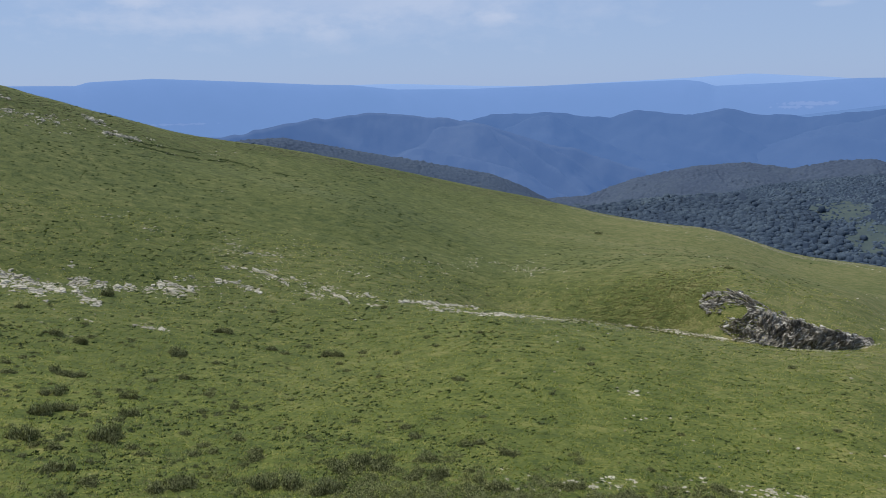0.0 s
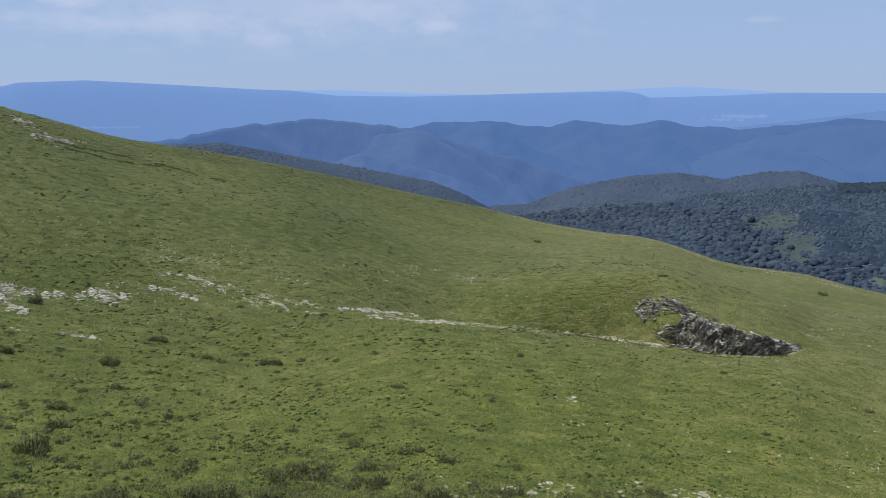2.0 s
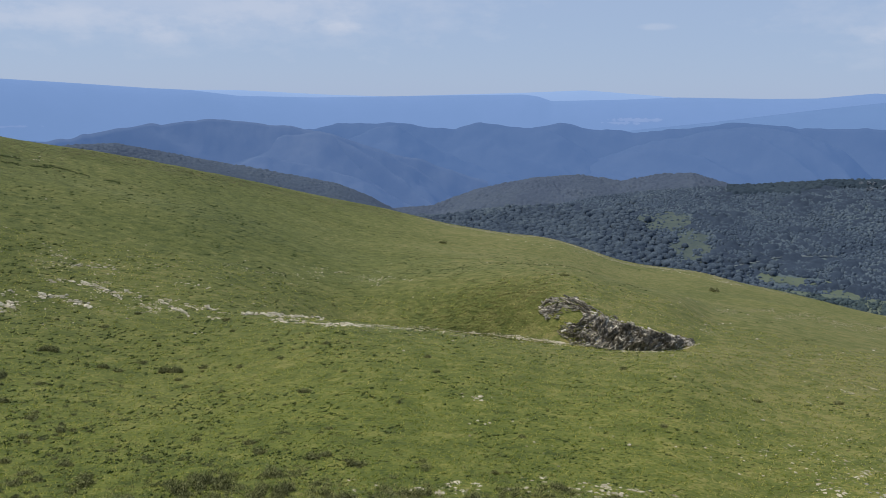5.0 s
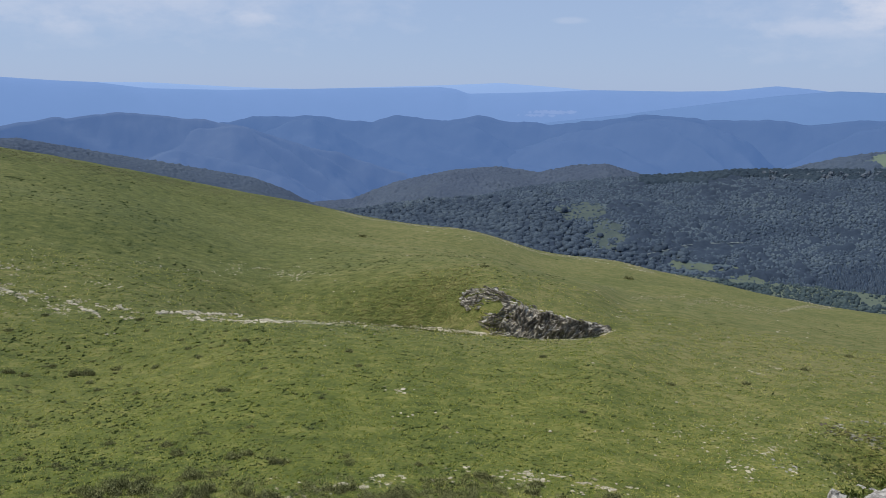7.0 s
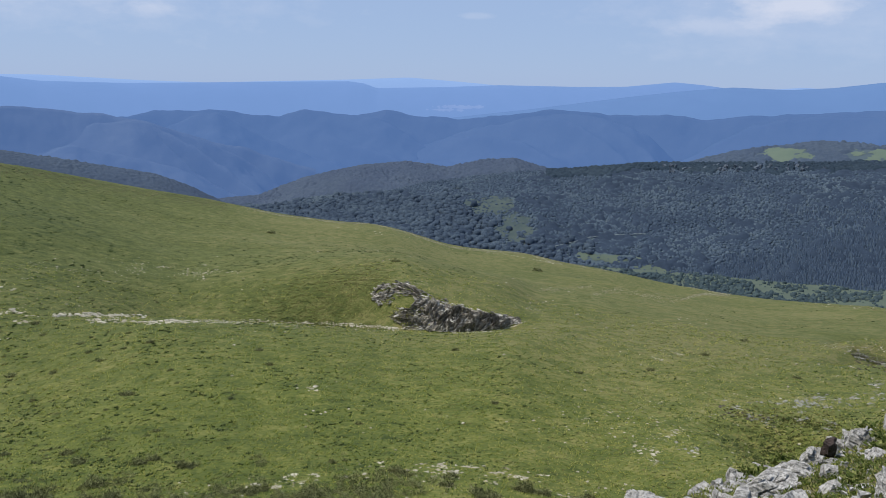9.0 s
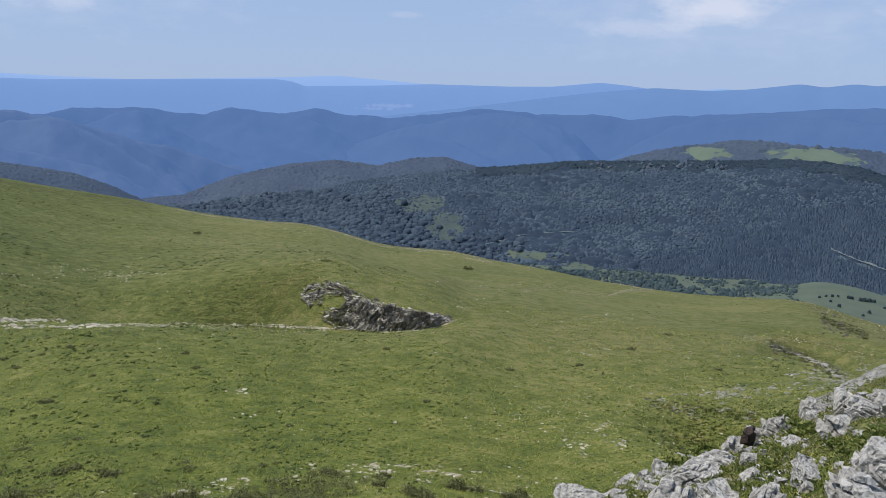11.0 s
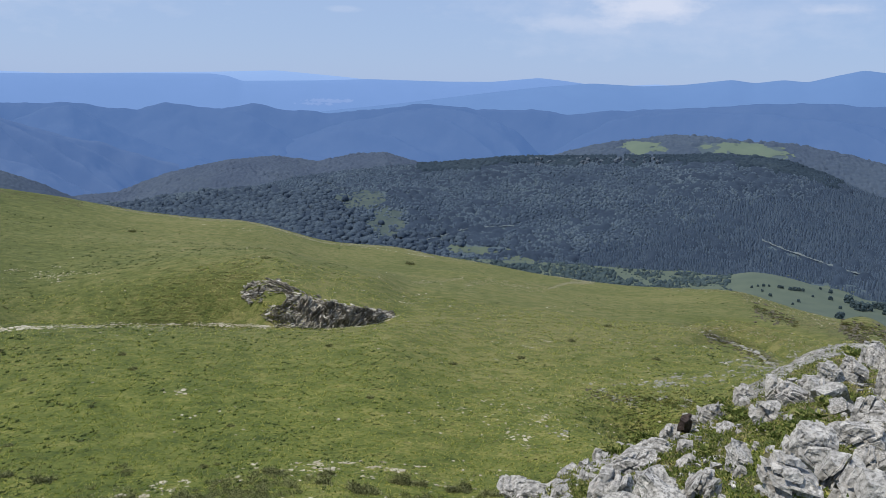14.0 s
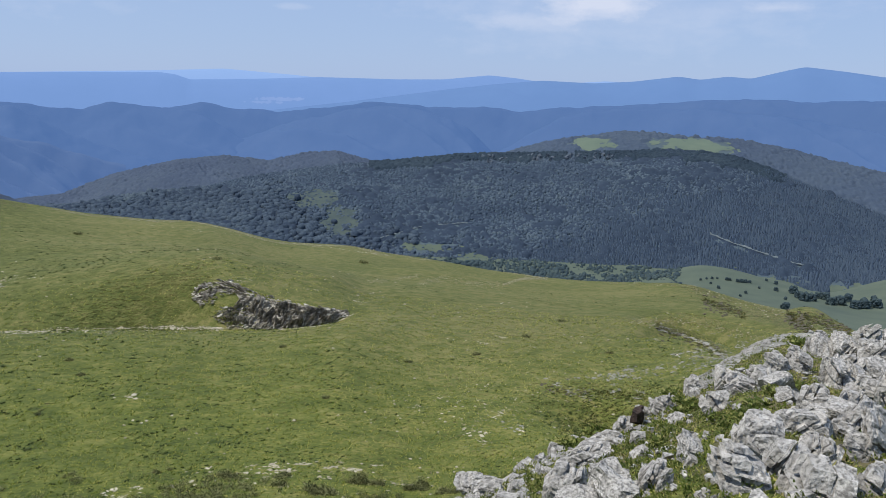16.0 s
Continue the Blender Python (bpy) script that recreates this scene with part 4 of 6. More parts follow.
# ---------------------------------------------------------------- limestone
def boulder_mesh(name, seed, mat, detail=2, flat=0.7, slab=1.0, rough=0.10, cuts=17):
    """An angular limestone block about one metre across, foot at -0.25, broken along joints."""
    rng = random.Random(seed)
    bm = bmesh.new()
    bmesh.ops.create_cube(bm, size=1.0)
    for v in bm.verts:
        v.co = Vector((v.co.x, v.co.y * slab, v.co.z * flat)) + Vector([rng.uniform(-0.1, 0.1) for _ in range(3)])
    for k in range(cuts):
        n = Vector((rng.gauss(0, 1), rng.gauss(0, 1), rng.gauss(0.2, 0.8))).normalized()
        reach = abs(n.x) * 0.5 + abs(n.y) * 0.5 * slab + abs(n.z) * 0.5 * flat
        cut = bmesh.ops.bisect_plane(bm, geom=bm.verts[:] + bm.edges[:] + bm.faces[:], plane_co=n * reach * rng.uniform(0.36, 0.72), plane_no=n, clear_outer=True)
        edges = [e for e in cut["geom_cut"] if isinstance(e, bmesh.types.BMEdge)]
        if edges:
            bmesh.ops.edgeloop_fill(bm, edges=edges)
    bmesh.ops.triangulate(bm, faces=bm.faces[:])
    for k in range(detail):
        longest = 0.5 / 1.7 ** k
        bmesh.ops.subdivide_edges(bm, edges=[e for e in bm.edges if e.calc_length() > longest], cuts=1)
        bmesh.ops.triangulate(bm, faces=bm.faces[:])
    bm.normal_update()
    off = Vector((rng.uniform(0, 50), rng.uniform(0, 50), rng.uniform(0, 50)))
    for v in bm.verts:
        p = v.co * 2.2 + off
        step = round(noise.noise(p * Vector((1.5, 1.5, 2.2))) * 4) / 4
        joint = abs(noise.noise(Vector((p.x * 2.2 + p.z, p.y * 0.4, p.z * 1.1))))
        d = step * rough * 1.3 + noise.noise(p * 5.5) * rough * 0.35 - max(0, 0.10 - joint) * rough * 9
        bed = (p.z * 1.5 + 0.5 * noise.noise(p * 0.8)) % 1.0
        d -= rough * 0.8 * max(0.0, 1 - abs(bed - 0.5) / 0.10)
        v.co += v.normal * d + Vector((noise.noise(p * 7.0), noise.noise(p * 7.0 + Vector((9, 0, 0))), 0)) * rough * 0.25
    low = min(v.co.z for v in bm.verts)
    for v in bm.verts:
        v.co.z -= low + 0.25 * flat
    me = bpy.data.meshes.new(name)
    bm.to_mesh(me)
    bm.free()
    me.materials.append(mat)
    return me


NEAR_ROCKS = [boulder_mesh("limestone_boulder", 500 + k, STONE, 3, (0.6, 0.8, 0.5, 0.7)[k % 4], (0.55, 0.4, 0.75)[k % 3], 0.06) for k in range(8)]
SMALL_ROCKS = [boulder_mesh("limestone_rock", 600 + k, STONE, 2, (0.55, 0.7, 0.4)[k % 3], 0.8) for k in range(7)]
SCARP_ROCKS = [boulder_mesh("rock", 740 + k, SCARP, 1, 0.5, 0.6, 0.13) for k in range(5)]
FACE_ROCKS = [boulder_mesh("rock", 700 + k, LEDGE, 2, (0.35, 0.5, 0.6)[k % 3], 0.45, 0.10) for k in range(7)]
FACE_CHIPS = []
for k in range(6):
    me = boulder_mesh("chip", 720 + k, LEDGE, 0, (0.35, 0.5, 0.6)[k % 3], 0.5, 0.10, 8)
    me.calc_loop_triangles()
    FACE_CHIPS.append((np.array([v.co[:] for v in me.vertices]), np.array([t.vertices[:] for t in me.loop_triangles])))
    bpy.data.meshes.remove(me)


def rock_at(p, meshes, rng, width, height, label, group, name="limestone_rock", parent=None, tilt=14, sink=0.0):
    me = rng.choice(meshes)
    ob = new(name, me)
    dim = [max(v.co[k] for v in me.vertices) - min(v.co[k] for v in me.vertices) for k in range(3)]
    sx, sz = width / max(dim[0], dim[1]), height / dim[2]
    ob.matrix_basis = Matrix.Translation(p - Vector((0, 0, sink))) @ pose(0, 0, 0, rng.uniform(-tilt, tilt), rng.uniform(-tilt, tilt), rng.uniform(0, 360)) @ Matrix.Diagonal((sx, sx, sz, 1))
    if parent:
        ob.parent = parent
        return ob
    return tagged(ob, label, "rock", group)


rng = random.Random(5)
# bearing, elevation of the foot, width and height in degrees
BLOCKS = [(58.7, -23.8, 2.9, 3.0), (61.2, -21.8, 2.9, 1.6), (60.2, -24.4, 2.3, 2.3), (62.4, -23.2, 2.3, 1.8), (62.5, -25.3, 4.1, 2.6), (57.7, -25.8, 3.0, 2.6),
          (61.6, -20.6, 2.1, 2.1), (62.8, -18.5, 1.9, 1.9), (63.5, -20.4, 1.7, 1.9), (64.2, -21.0, 1.5, 2.2), (65.6, -22.2, 1.6, 3.3), (64.7, -22.5, 1.5, 1.8),
          (64.3, -19.2, 2.2, 1.9), (63.8, -17.8, 2.5, 1.6), (64.5, -16.6, 1.6, 1.3), (63.9, -15.7, 1.3, 1.3), (62.6, -16.8, 1.6, 1.6), (61.3, -16.8, 1.5, 1.5),
          (60.1, -17.8, 1.5, 1.7), (58.7, -18.2, 1.7, 1.8), (58.1, -19.2, 1.9, 1.6), (56.9, -19.9, 2.0, 1.3), (55.7, -21.1, 2.4, 1.5), (55.8, -19.7, 1.5, 1.5),
          (53.9, -20.3, 1.5, 1.5), (52.2, -21.6, 0.9, 1.2), (52.8, -22.4, 1.2, 0.8), (59.0, -19.3, 0.9, 0.7), (53.8, -23.5, 1.6, 0.8), (54.2, -25.0, 0.9, 1.1),
          (52.6, -26.7, 1.0, 1.6), (55.2, -26.8, 1.1, 0.8), (49.1, -23.3, 1.4, 1.1), (50.4, -22.4, 1.2, 1.1), (51.8, -21.8, 1.7, 1.3), (52.9, -22.4, 1.2, 0.7),
          (48.1, -24.6, 2.5, 1.4), (46.6, -26.0, 3.2, 1.8), (44.5, -24.9, 1.2, 0.9), (45.7, -28.2, 3.1, 2.3), (48.7, -27.2, 2.3, 2.1), (51.9, -26.6, 2.1, 1.9),
          (50.4, -24.0, 1.1, 0.9), (42.3, -26.0, 1.7, 0.8), (38.8, -27.5, 2.8, 1.3), (39.8, -28.3, 2.4, 1.1), (42.0, -28.0, 1.4, 0.9), (43.8, -26.8, 1.2, 0.8),
          (46.0, -24.7, 1.6, 0.7), (62.7, -24.3, 1.8, 1.0), (65.8, -24.3, 1.7, 1.9), (63.4, -21.5, 1.2, 1.2), (65.7, -19.0, 1.2, 2.8), (65.6, -16.2, 1.2, 1.8)]


def spur_point(a, e):
    """A point of the near rocky spur at a bearing and elevation."""
    p = seen_at(a, e, 3.0, curve_at(KNOLL, a, 1) * 1.02)
    return p or ground_at(a, curve_at(KNOLL, a, 1))


def in_green(p):
    """Whether a point of the spur lies in its lush hollow, which has few stones."""
    a, e = math.degrees(math.atan2(p.x, p.y)), math.degrees(math.atan2(p.z - EYE, math.hypot(p.x, p.y)))
    return ((a - 55.6 - 0.45 * (e + 21.6)) / 3.1) ** 2 + ((e + 21.6) / 1.7) ** 2 < 1


STRIKE, DIPS = -50.0, 40.0      # the beds' common direction and dip


def bedded(p, meshes, rng, length, thick, label, group, steep=1.0):
    """A slab that follows the beds."""
    me = rng.choice(meshes)
    ob = new("limestone_boulder", me)
    dim = [max(v.co[k] for v in me.vertices) - min(v.co[k] for v in me.vertices) for k in range(3)]
    ob.matrix_basis = (Matrix.Translation(p) @ pose(0, 0, 0, 0, 0, STRIKE + rng.gauss(0, 16)) @ pose(0, 0, 0, rng.gauss(0, 9), -DIPS * steep + rng.gauss(0, 10), 0)
                       @ Matrix.Diagonal((length / dim[0], length * rng.uniform(0.35, 0.75) / dim[1], thick / dim[2], 1)))
    return tagged(ob, label, "rock", group)


def fractured(seed, right, wide, deep, high, grain):
    """A limestone block split along its joints and bedding, wide across the line `right`, as a mesh of its own size."""
    rng = random.Random(seed)
    bm = bmesh.new()
    bmesh.ops.create_cube(bm, size=1.0)
    for v in bm.verts:
        v.co += Vector([rng.uniform(-0.1, 0.1) for _ in range(3)])
    # beds fall gently to one side, the joints stand steeply across them
    sets = [Vector((0.42, -0.32, 0.85)), Vector((-0.82, -0.25, 0.52)), Vector((0.12, -0.97, 0.2))]
    lean = Matrix.Rotation(radians(rng.gauss(0, 9)), 3, "Y") @ Matrix.Rotation(radians(rng.gauss(0, 14)), 3, "Z")
    sets = [(lean @ n).normalized() for n in sets]

    def cut_off(b, co, n):
        cut = bmesh.ops.bisect_plane(b, geom=b.verts[:] + b.edges[:] + b.faces[:], plane_co=co, plane_no=n, clear_outer=True)
        edges = [e for e in cut["geom_cut"] if isinstance(e, bmesh.types.BMEdge)]
        if edges:
            bmesh.ops.edgeloop_fill(b, edges=edges)

    for k in range(9):
        if k < 5:
            n = sets[k % 3] * (1 if k < 3 else -1) + Vector([rng.gauss(0, 0.10) for _ in range(3)])
        else:
            n = Vector((rng.gauss(0, 1), rng.gauss(0, 1), rng.gauss(0.35, 0.7)))
        n.normalize()
        reach = 0.5 * (abs(n.x) + abs(n.y) + abs(n.z))
        cut_off(bm, n * reach * (rng.uniform(0.36, 0.55) if k < 3 else rng.uniform(0.5, 0.8)), n)
    pieces = [bm]
    for k in range(rng.choice((11, 12, 13, 14)) if high > 0.22 else 6):
        n = (sets[rng.choice((0, 0, 0, 1, 1, 2))] + Vector([rng.gauss(0, 0.07) for _ in range(3)])).normalized()
        co = Vector([rng.uniform(-0.26, 0.26) for _ in range(3)])
        done = []
        for b in pieces:
            side = [(v.co - co).dot(n) for v in b.verts]
            if min(side) > -0.04 or max(side) < 0.04 or rng.random() < 0.3:
                done.append(b)
                continue
            other = b.copy()
            for half, flip in ((b, 1), (other, -1)):
                cut_off(half, co, n * flip)
                done.append(half)
        pieces = done
    verts, faces = [], []
    size = Vector((wide, deep, high))
    off = Vector([rng.uniform(0, 60) for _ in range(3)])
    yaw = math.atan2(right.y, right.x)
    for b in pieces:
        if len(b.verts) < 4 or (len(pieces) > 9 and rng.random() < 0.07):
            b.free()
            continue
        c = sum((v.co for v in b.verts), Vector()) / len(b.verts)
        tip = Matrix.Rotation(radians(rng.gauss(0, 4)), 3, rng.choice("XYZ"))
        shift = c * rng.uniform(0.02, 0.12) + sets[1] * rng.gauss(0, 0.07) + sets[2] * rng.gauss(0, 0.10) + sets[0] * rng.gauss(0, 0.04)
        for v in b.verts:
            v.co = c + tip @ (v.co - c) * 0.955 + shift
            v.co = Vector((v.co.x * size.x, v.co.y * size.y, v.co.z * size.z))
        bmesh.ops.triangulate(b, faces=b.faces[:])
        for k in range(5):
            long = [e for e in b.edges if e.calc_length() > grain]
            if not long or len(b.faces) > 500:
                break
            bmesh.ops.subdivide_edges(b, edges=long, cuts=1)
            bmesh.ops.triangulate(b, faces=b.faces[:])
        b.normal_update()
        base = len(verts)
        for v in b.verts:
            p = v.co * 3.0 + off
            step = round(noise.noise(p * 1.4) * 3) / 3
            d = 0.006 * step + 0.008 * noise.noise(p * 6.5) - 0.5 * max(0, 0.035 - abs(noise.noise(p * 1.7 + off)))
            q = v.co + v.normal * d * min(1.5, max(0.5, high / 0.5))
            verts.append((q.x * math.cos(yaw) - q.y * math.sin(yaw), q.x * math.sin(yaw) + q.y * math.cos(yaw), q.z + 0.38 * high))
        b.verts.index_update()
        faces += [[v.index + base for v in f.verts] for f in b.faces]
        b.free()
    return mesh_of("limestone_boulder", verts, faces, STONE)


for i, (a, e, w, h) in enumerate(BLOCKS):
    p = spur_point(a, e)
    d = (p - Vector((0, 0, EYE))).length
    wide, high = d * radians(w) * (1.03 if a > 56 and e < -22.5 else 1.12 if a > 60.5 else 0.9), d * radians(h) * (1.0 if a > 56 and e < -22.5 else 1.08 if a > 60.5 else 0.88)
    right = Vector((math.cos(radians(a)), -math.sin(radians(a)), 0))
    away = Vector((math.sin(radians(a)), math.cos(radians(a)), 0))
    deep = rng.uniform(0.75, 1.1) * (wide * high) ** 0.5
    ob = new("limestone_boulder", fractured(1300 + i, right, wide, deep, high, max(0.05, d * radians(0.2))))
    ob.location = p + away * deep * 0.3 - Vector((0, 0, 0.05 * high))
    tagged(ob, "pale grey limestone block split along its joints" if h > 1.1 else "low pale limestone slab in the turf", "rock", "blocks of the rock rib")
    # rubble broken from the block
    for k in range(3):
        size = rng.uniform(0.1, 0.3) * wide
        foot = p + right * wide * rng.uniform(-0.65, 0.65) - away * rng.uniform(0.0, 0.35) * wide
        foot = ground_at(math.degrees(math.atan2(foot.x, foot.y)), math.hypot(foot.x, foot.y))
        if in_green(foot):
            continue
        bedded(foot, SMALL_ROCKS, rng, size, size * rng.uniform(0.35, 0.7), "broken limestone piece beside a larger block", "blocks of the rock rib", 0.6)
# the broken edge of the spur
for k in range(60):
    a = rng.uniform(37, 65)
    d = float(curve_at(KNOLL, a, 1)) * rng.uniform(0.82, 1.0)
    length = d * radians(rng.uniform(0.3, 1.0))
    bedded(ground_at(a, d) + Vector((0, 0, 0.02)), SMALL_ROCKS, rng, length, length * rng.uniform(0.25, 0.5), "pale limestone slab breaking out along the spur's edge", "blocks of the rock rib", 0.7)
p = spur_point(50.1, -22.75)
d = p.length
dark = new("dark_boulder", boulder_mesh("dark_boulder", 555, LICHEN, 3, 1.1, 0.7, 0.05))
dark.matrix_basis = Matrix.Translation(p * 0.97 + Vector((0, 0, 0.12))) @ pose(0, 0, 0, 4, 6, 30) @ Matrix.Diagonal((d * radians(1.6), d * radians(1.4), d * radians(1.55), 1))
tagged(dark, "dark brown upright boulder among pale limestone", "rock")
for _ in range(110):
    a = rng.uniform(36, 69)
    dk = float(curve_at(KNOLL, a, 1))
    d = 4 + (dk - 4) * rng.random() ** 0.8
    band = value_noise(a * 0.55 + d * 0.22, a * 0.05 - d * 0.12, 31)
    if float(band) < 0.02 and rng.random() < 0.8:
        continue
    w = rng.choice((0.12, 0.16, 0.2, 0.28, 0.4, 0.6)) * rng.uniform(0.8, 1.2)
    if d > 0.6 * dk:
        w = min(w, 0.26)
    if in_green(ground_at(a, d)) and rng.random() < 0.75:
        continue
    rock_at(ground_at(a, d), SMALL_ROCKS if w < 0.35 else NEAR_ROCKS, rng, w, w * rng.uniform(0.4, 0.8), "pale grey limestone lump lying in short turf", "loose stones on the rock rib", tilt=20)
# scree below the spur, the pale stone band along the rim of the hollow, and outcrops on the slope above
SLABS = []
for k in range(8):
    me = boulder_mesh("slab", 640 + k, STONE, 0, (0.5, 0.35, 0.6)[k % 3], 0.7, 0.12, 7)
    me.calc_loop_triangles()
    SLABS.append((np.array([v.co[:] for v in me.vertices]), np.array([t.vertices[:] for t in me.loop_triangles])))
    bpy.data.meshes.remove(me)


def stone_field(name, fields, label, seed, near=30, mat=None, tall=1.0):
    """fields: bearing and elevation of both ends, count, least and most width, spread in degrees."""
    rng, rows = random.Random(seed), []
    for a0, e0, a1, e1, n, w0, w1, spread in fields:
        for _ in range(n):
            if rng.random() < 0.3 or _ == 0:
                t, off = rng.random(), rng.gauss(0, spread)
            elif rng.random() < 0.12:
                ct, co = rng.random(), rng.gauss(0, spread * 0.8)
                t, off = ct, co
            else:
                t, off = ct + rng.gauss(0, 0.022), co + rng.gauss(0, spread * 0.13)
            if _ == 0:
                ct, co = t, off
            p = seen_at(a0 + (a1 - a0) * t, e0 + (e1 - e0) * t + off, near)
            if p:
                w = w0 + (w1 - w0) * rng.random() ** 3
                h = w * rng.uniform(0.2, 0.5) * tall
                rows.append((p.x, p.y, p.z - 0.15 * h, w, h))
    return strew(name, rows, SLABS, mat or PALE, label, "stones", seed)


stone_field("scree", [(47.5, -19.9, 55.5, -17.9, 620, 0.1, 0.5, 0.3), (44.6, -20.3, 48.5, -19.6, 110, 0.12, 0.6, 0.1), (43.0, -20.6, 47.0, -21.4, 150, 0.1, 0.4, 0.2), (43.2, -21.0, 50.5, -20.9, 170, 0.1, 0.4, 0.3), (40.1, -23.7, 41.8, -23.9, 60, 0.08, 0.4, 0.12), (50.6, -16.2, 53.9, -16.95, 420, 0.15, 0.7, 0.07), (53.9, -16.95, 55.3, -17.7, 260, 0.15, 0.7, 0.08), (50.8, -16.1, 55.4, -17.3, 300, 0.12, 0.4, 0.2), (48.7, -16.1, 58, -16.3, 260, 0.08, 0.35, 0.12), (52, -18.0, 58.5, -16.6, 500, 0.1, 0.6, 0.3), (58.4, -14.3, 61.8, -15.3, 240, 0.12, 0.5, 0.25), (52, -13.3, 58.5, -14.5, 200, 0.1, 0.4, 0.2)],
            "broken pale limestone scree on the grassy slope", 71, 34, SCREE)
# broken ribs of limestone along the slope, both ends by bearing and elevation, and how many stones
RIBS = [(-33, -10.2, -28.9, -11.1, 90), (-28.96, -11.06, -27.84, -11.43, 45), (-29.02, -11.58, -27.7, -12.1, 60), (-27.85, -11.49, -25.46, -12.61, 80), (-27.8, -12.03, -26.56, -12.6, 45), (-25.19, -12.11, -22.94, -12.42, 80),
        (-25.06, -11.94, -23.82, -12.02, 40), (-24.9, -12.56, -24.07, -13.32, 26), (-24.5, -13.15, -23.29, -13.6, 36), (-22.5, -12.59, -21.12, -12.92, 40), (-20.41, -13.05, -19.41, -12.65, 22), (-19.65, -12.63, -17.15, -13.48, 75),
        (-19.57, -13.01, -18.15, -13.58, 32), (-18.55, -12.48, -17.21, -12.59, 10), (-16.71, -12.63, -15.24, -13.07, 16)]
RIBS_MORE = [(-13.4, -12.18, -11.02, -13.43, 60), (-15.89, -11.56, -14.8, -12.15, 12), (-14.78, -11.89, -13.41, -12.37, 12), (-15.98, -12.82, -14.36, -13.14, 24), (-14.36, -13.2, -12.87, -13.88, 34), (-10.86, -12.92, -9.84, -13.5, 16),
             (-8.02, -14.18, -6.72, -14.89, 46), (-9.99, -13.81, -8.72, -14.73, 16), (-9.07, -13.86, -7.75, -14.06, 14), (-6.96, -14.29, -4.83, -14.64, 20), (-5.65, -15.0, -4.58, -15.31, 10), (-3.21, -14.96, -1.18, -15.08, 50),
             (-1.45, -15.07, 0.72, -15.38, 64), (0.58, -15.31, 2.48, -15.56, 40), (-1.33, -15.47, 2.48, -15.98, 34), (2.48, -15.92, 4.65, -16.05, 36), (-21.57, -15.27, -19.2, -15.85, 22), (-25.28, -10.83, -24.63, -11.02, 7), (-14.22, -11.04, -11.04, -11.55, 24)]
stone_field("limestone_ribs", [(a0, e0, a1, e1, 4 * n, 0.13, 0.9, 0.15) for a0, e0, a1, e1, n in RIBS] + [(a0, e0, a1, e1, 5 * n, 0.12, 0.75, 0.085) for a0, e0, a1, e1, n in RIBS_MORE],
            "broken pale limestone ribs breaking through the turf", 75, 30, PALE, 1.7)
stone_field("limestone_outcrops", [(-31, -11.3, -17, -13.7, 700, 0.12, 0.5, 0.32), (-13.5, -12.4, -7, -14.2, 380, 0.12, 0.5, 0.4), (-18, -13.3, -4, -14.8, 240, 0.1, 0.45, 0.3), (-16, -11, 8, -13, 520, 0.14, 0.5, 0.45),
                                   (4.6, -16.02, 20, -17.05, 1150, 0.12, 0.5, 0.07), (5, -16.3, 22, -17.4, 90, 0.1, 0.4, 0.1), (19.3, -16.98, 24.5, -17.24, 260, 0.1, 0.45, 0.05), (24.5, -17.24, 26.5, -17.12, 160, 0.08, 0.3, 0.025), (26.5, -17.12, 28.2, -16.68, 330, 0.08, 0.3, 0.02), (28.2, -16.68, 29.0, -16.3, 170, 0.08, 0.3, 0.02),
                                   (20, -13.6, 30, -15.6, 130, 0.1, 0.5, 0.2), (12.4, -20.8, 14, -21.0, 30, 0.15, 0.6, 0.06), (-26.19, -15.27, -25.31, -15.45, 14, 0.1, 0.5, 0.06), (-24.52, -14.48, -23.97, -14.67, 8, 0.2, 0.7, 0.04), (-24, -7.9, -21, -8.1, 40, 0.2, 0.7, 0.08)],
            "pale limestone pieces showing through the grass", 72)
stone_field("slope_stones", [(-23.41, -1.5, -22.02, -2.15, 160, 0.5, 1.9, 0.09), (-22.19, -2.63, -20.02, -3.23, 260, 0.5, 2.0, 0.08), (-28.6, -0.1, -27.3, -0.45, 80, 0.5, 1.7, 0.08), (-27.9, -1.1, -24.8, -1.95, 240, 0.4, 1.4, 0.2), (-29, -0.9, -14, -4.8, 300, 0.3, 1.0, 0.3),
                             (-22, -8.5, -4, -13, 260, 0.14, 0.6, 0.8), (-5, -12, 9, -13, 300, 0.14, 0.6, 0.5), (16, -26.5, 31, -26.8, 240, 0.06, 0.42, 0.3), (21, -26.2, 27, -26.3, 70, 0.06, 0.4, 0.12),
                             (37, -24.4, 39, -24.2, 90, 0.08, 0.45, 0.2), (4, -27.2, 14, -27.2, 190, 0.06, 0.34, 0.35), (14, -27.2, 36, -27.6, 120, 0.05, 0.25, 0.4), (28.7, -16.5, 40, -18, 100, 0.1, 0.35, 0.4), (30, -22, 44, -23, 200, 0.06, 0.3, 1.2), (36, -22.5, 45, -24.5, 200, 0.06, 0.32, 1.0), (14, -9.75, 31, -12.2, 160, 0.3, 1.0, 0.05)],
            "scattered pale stones in the pasture", 73, 26)

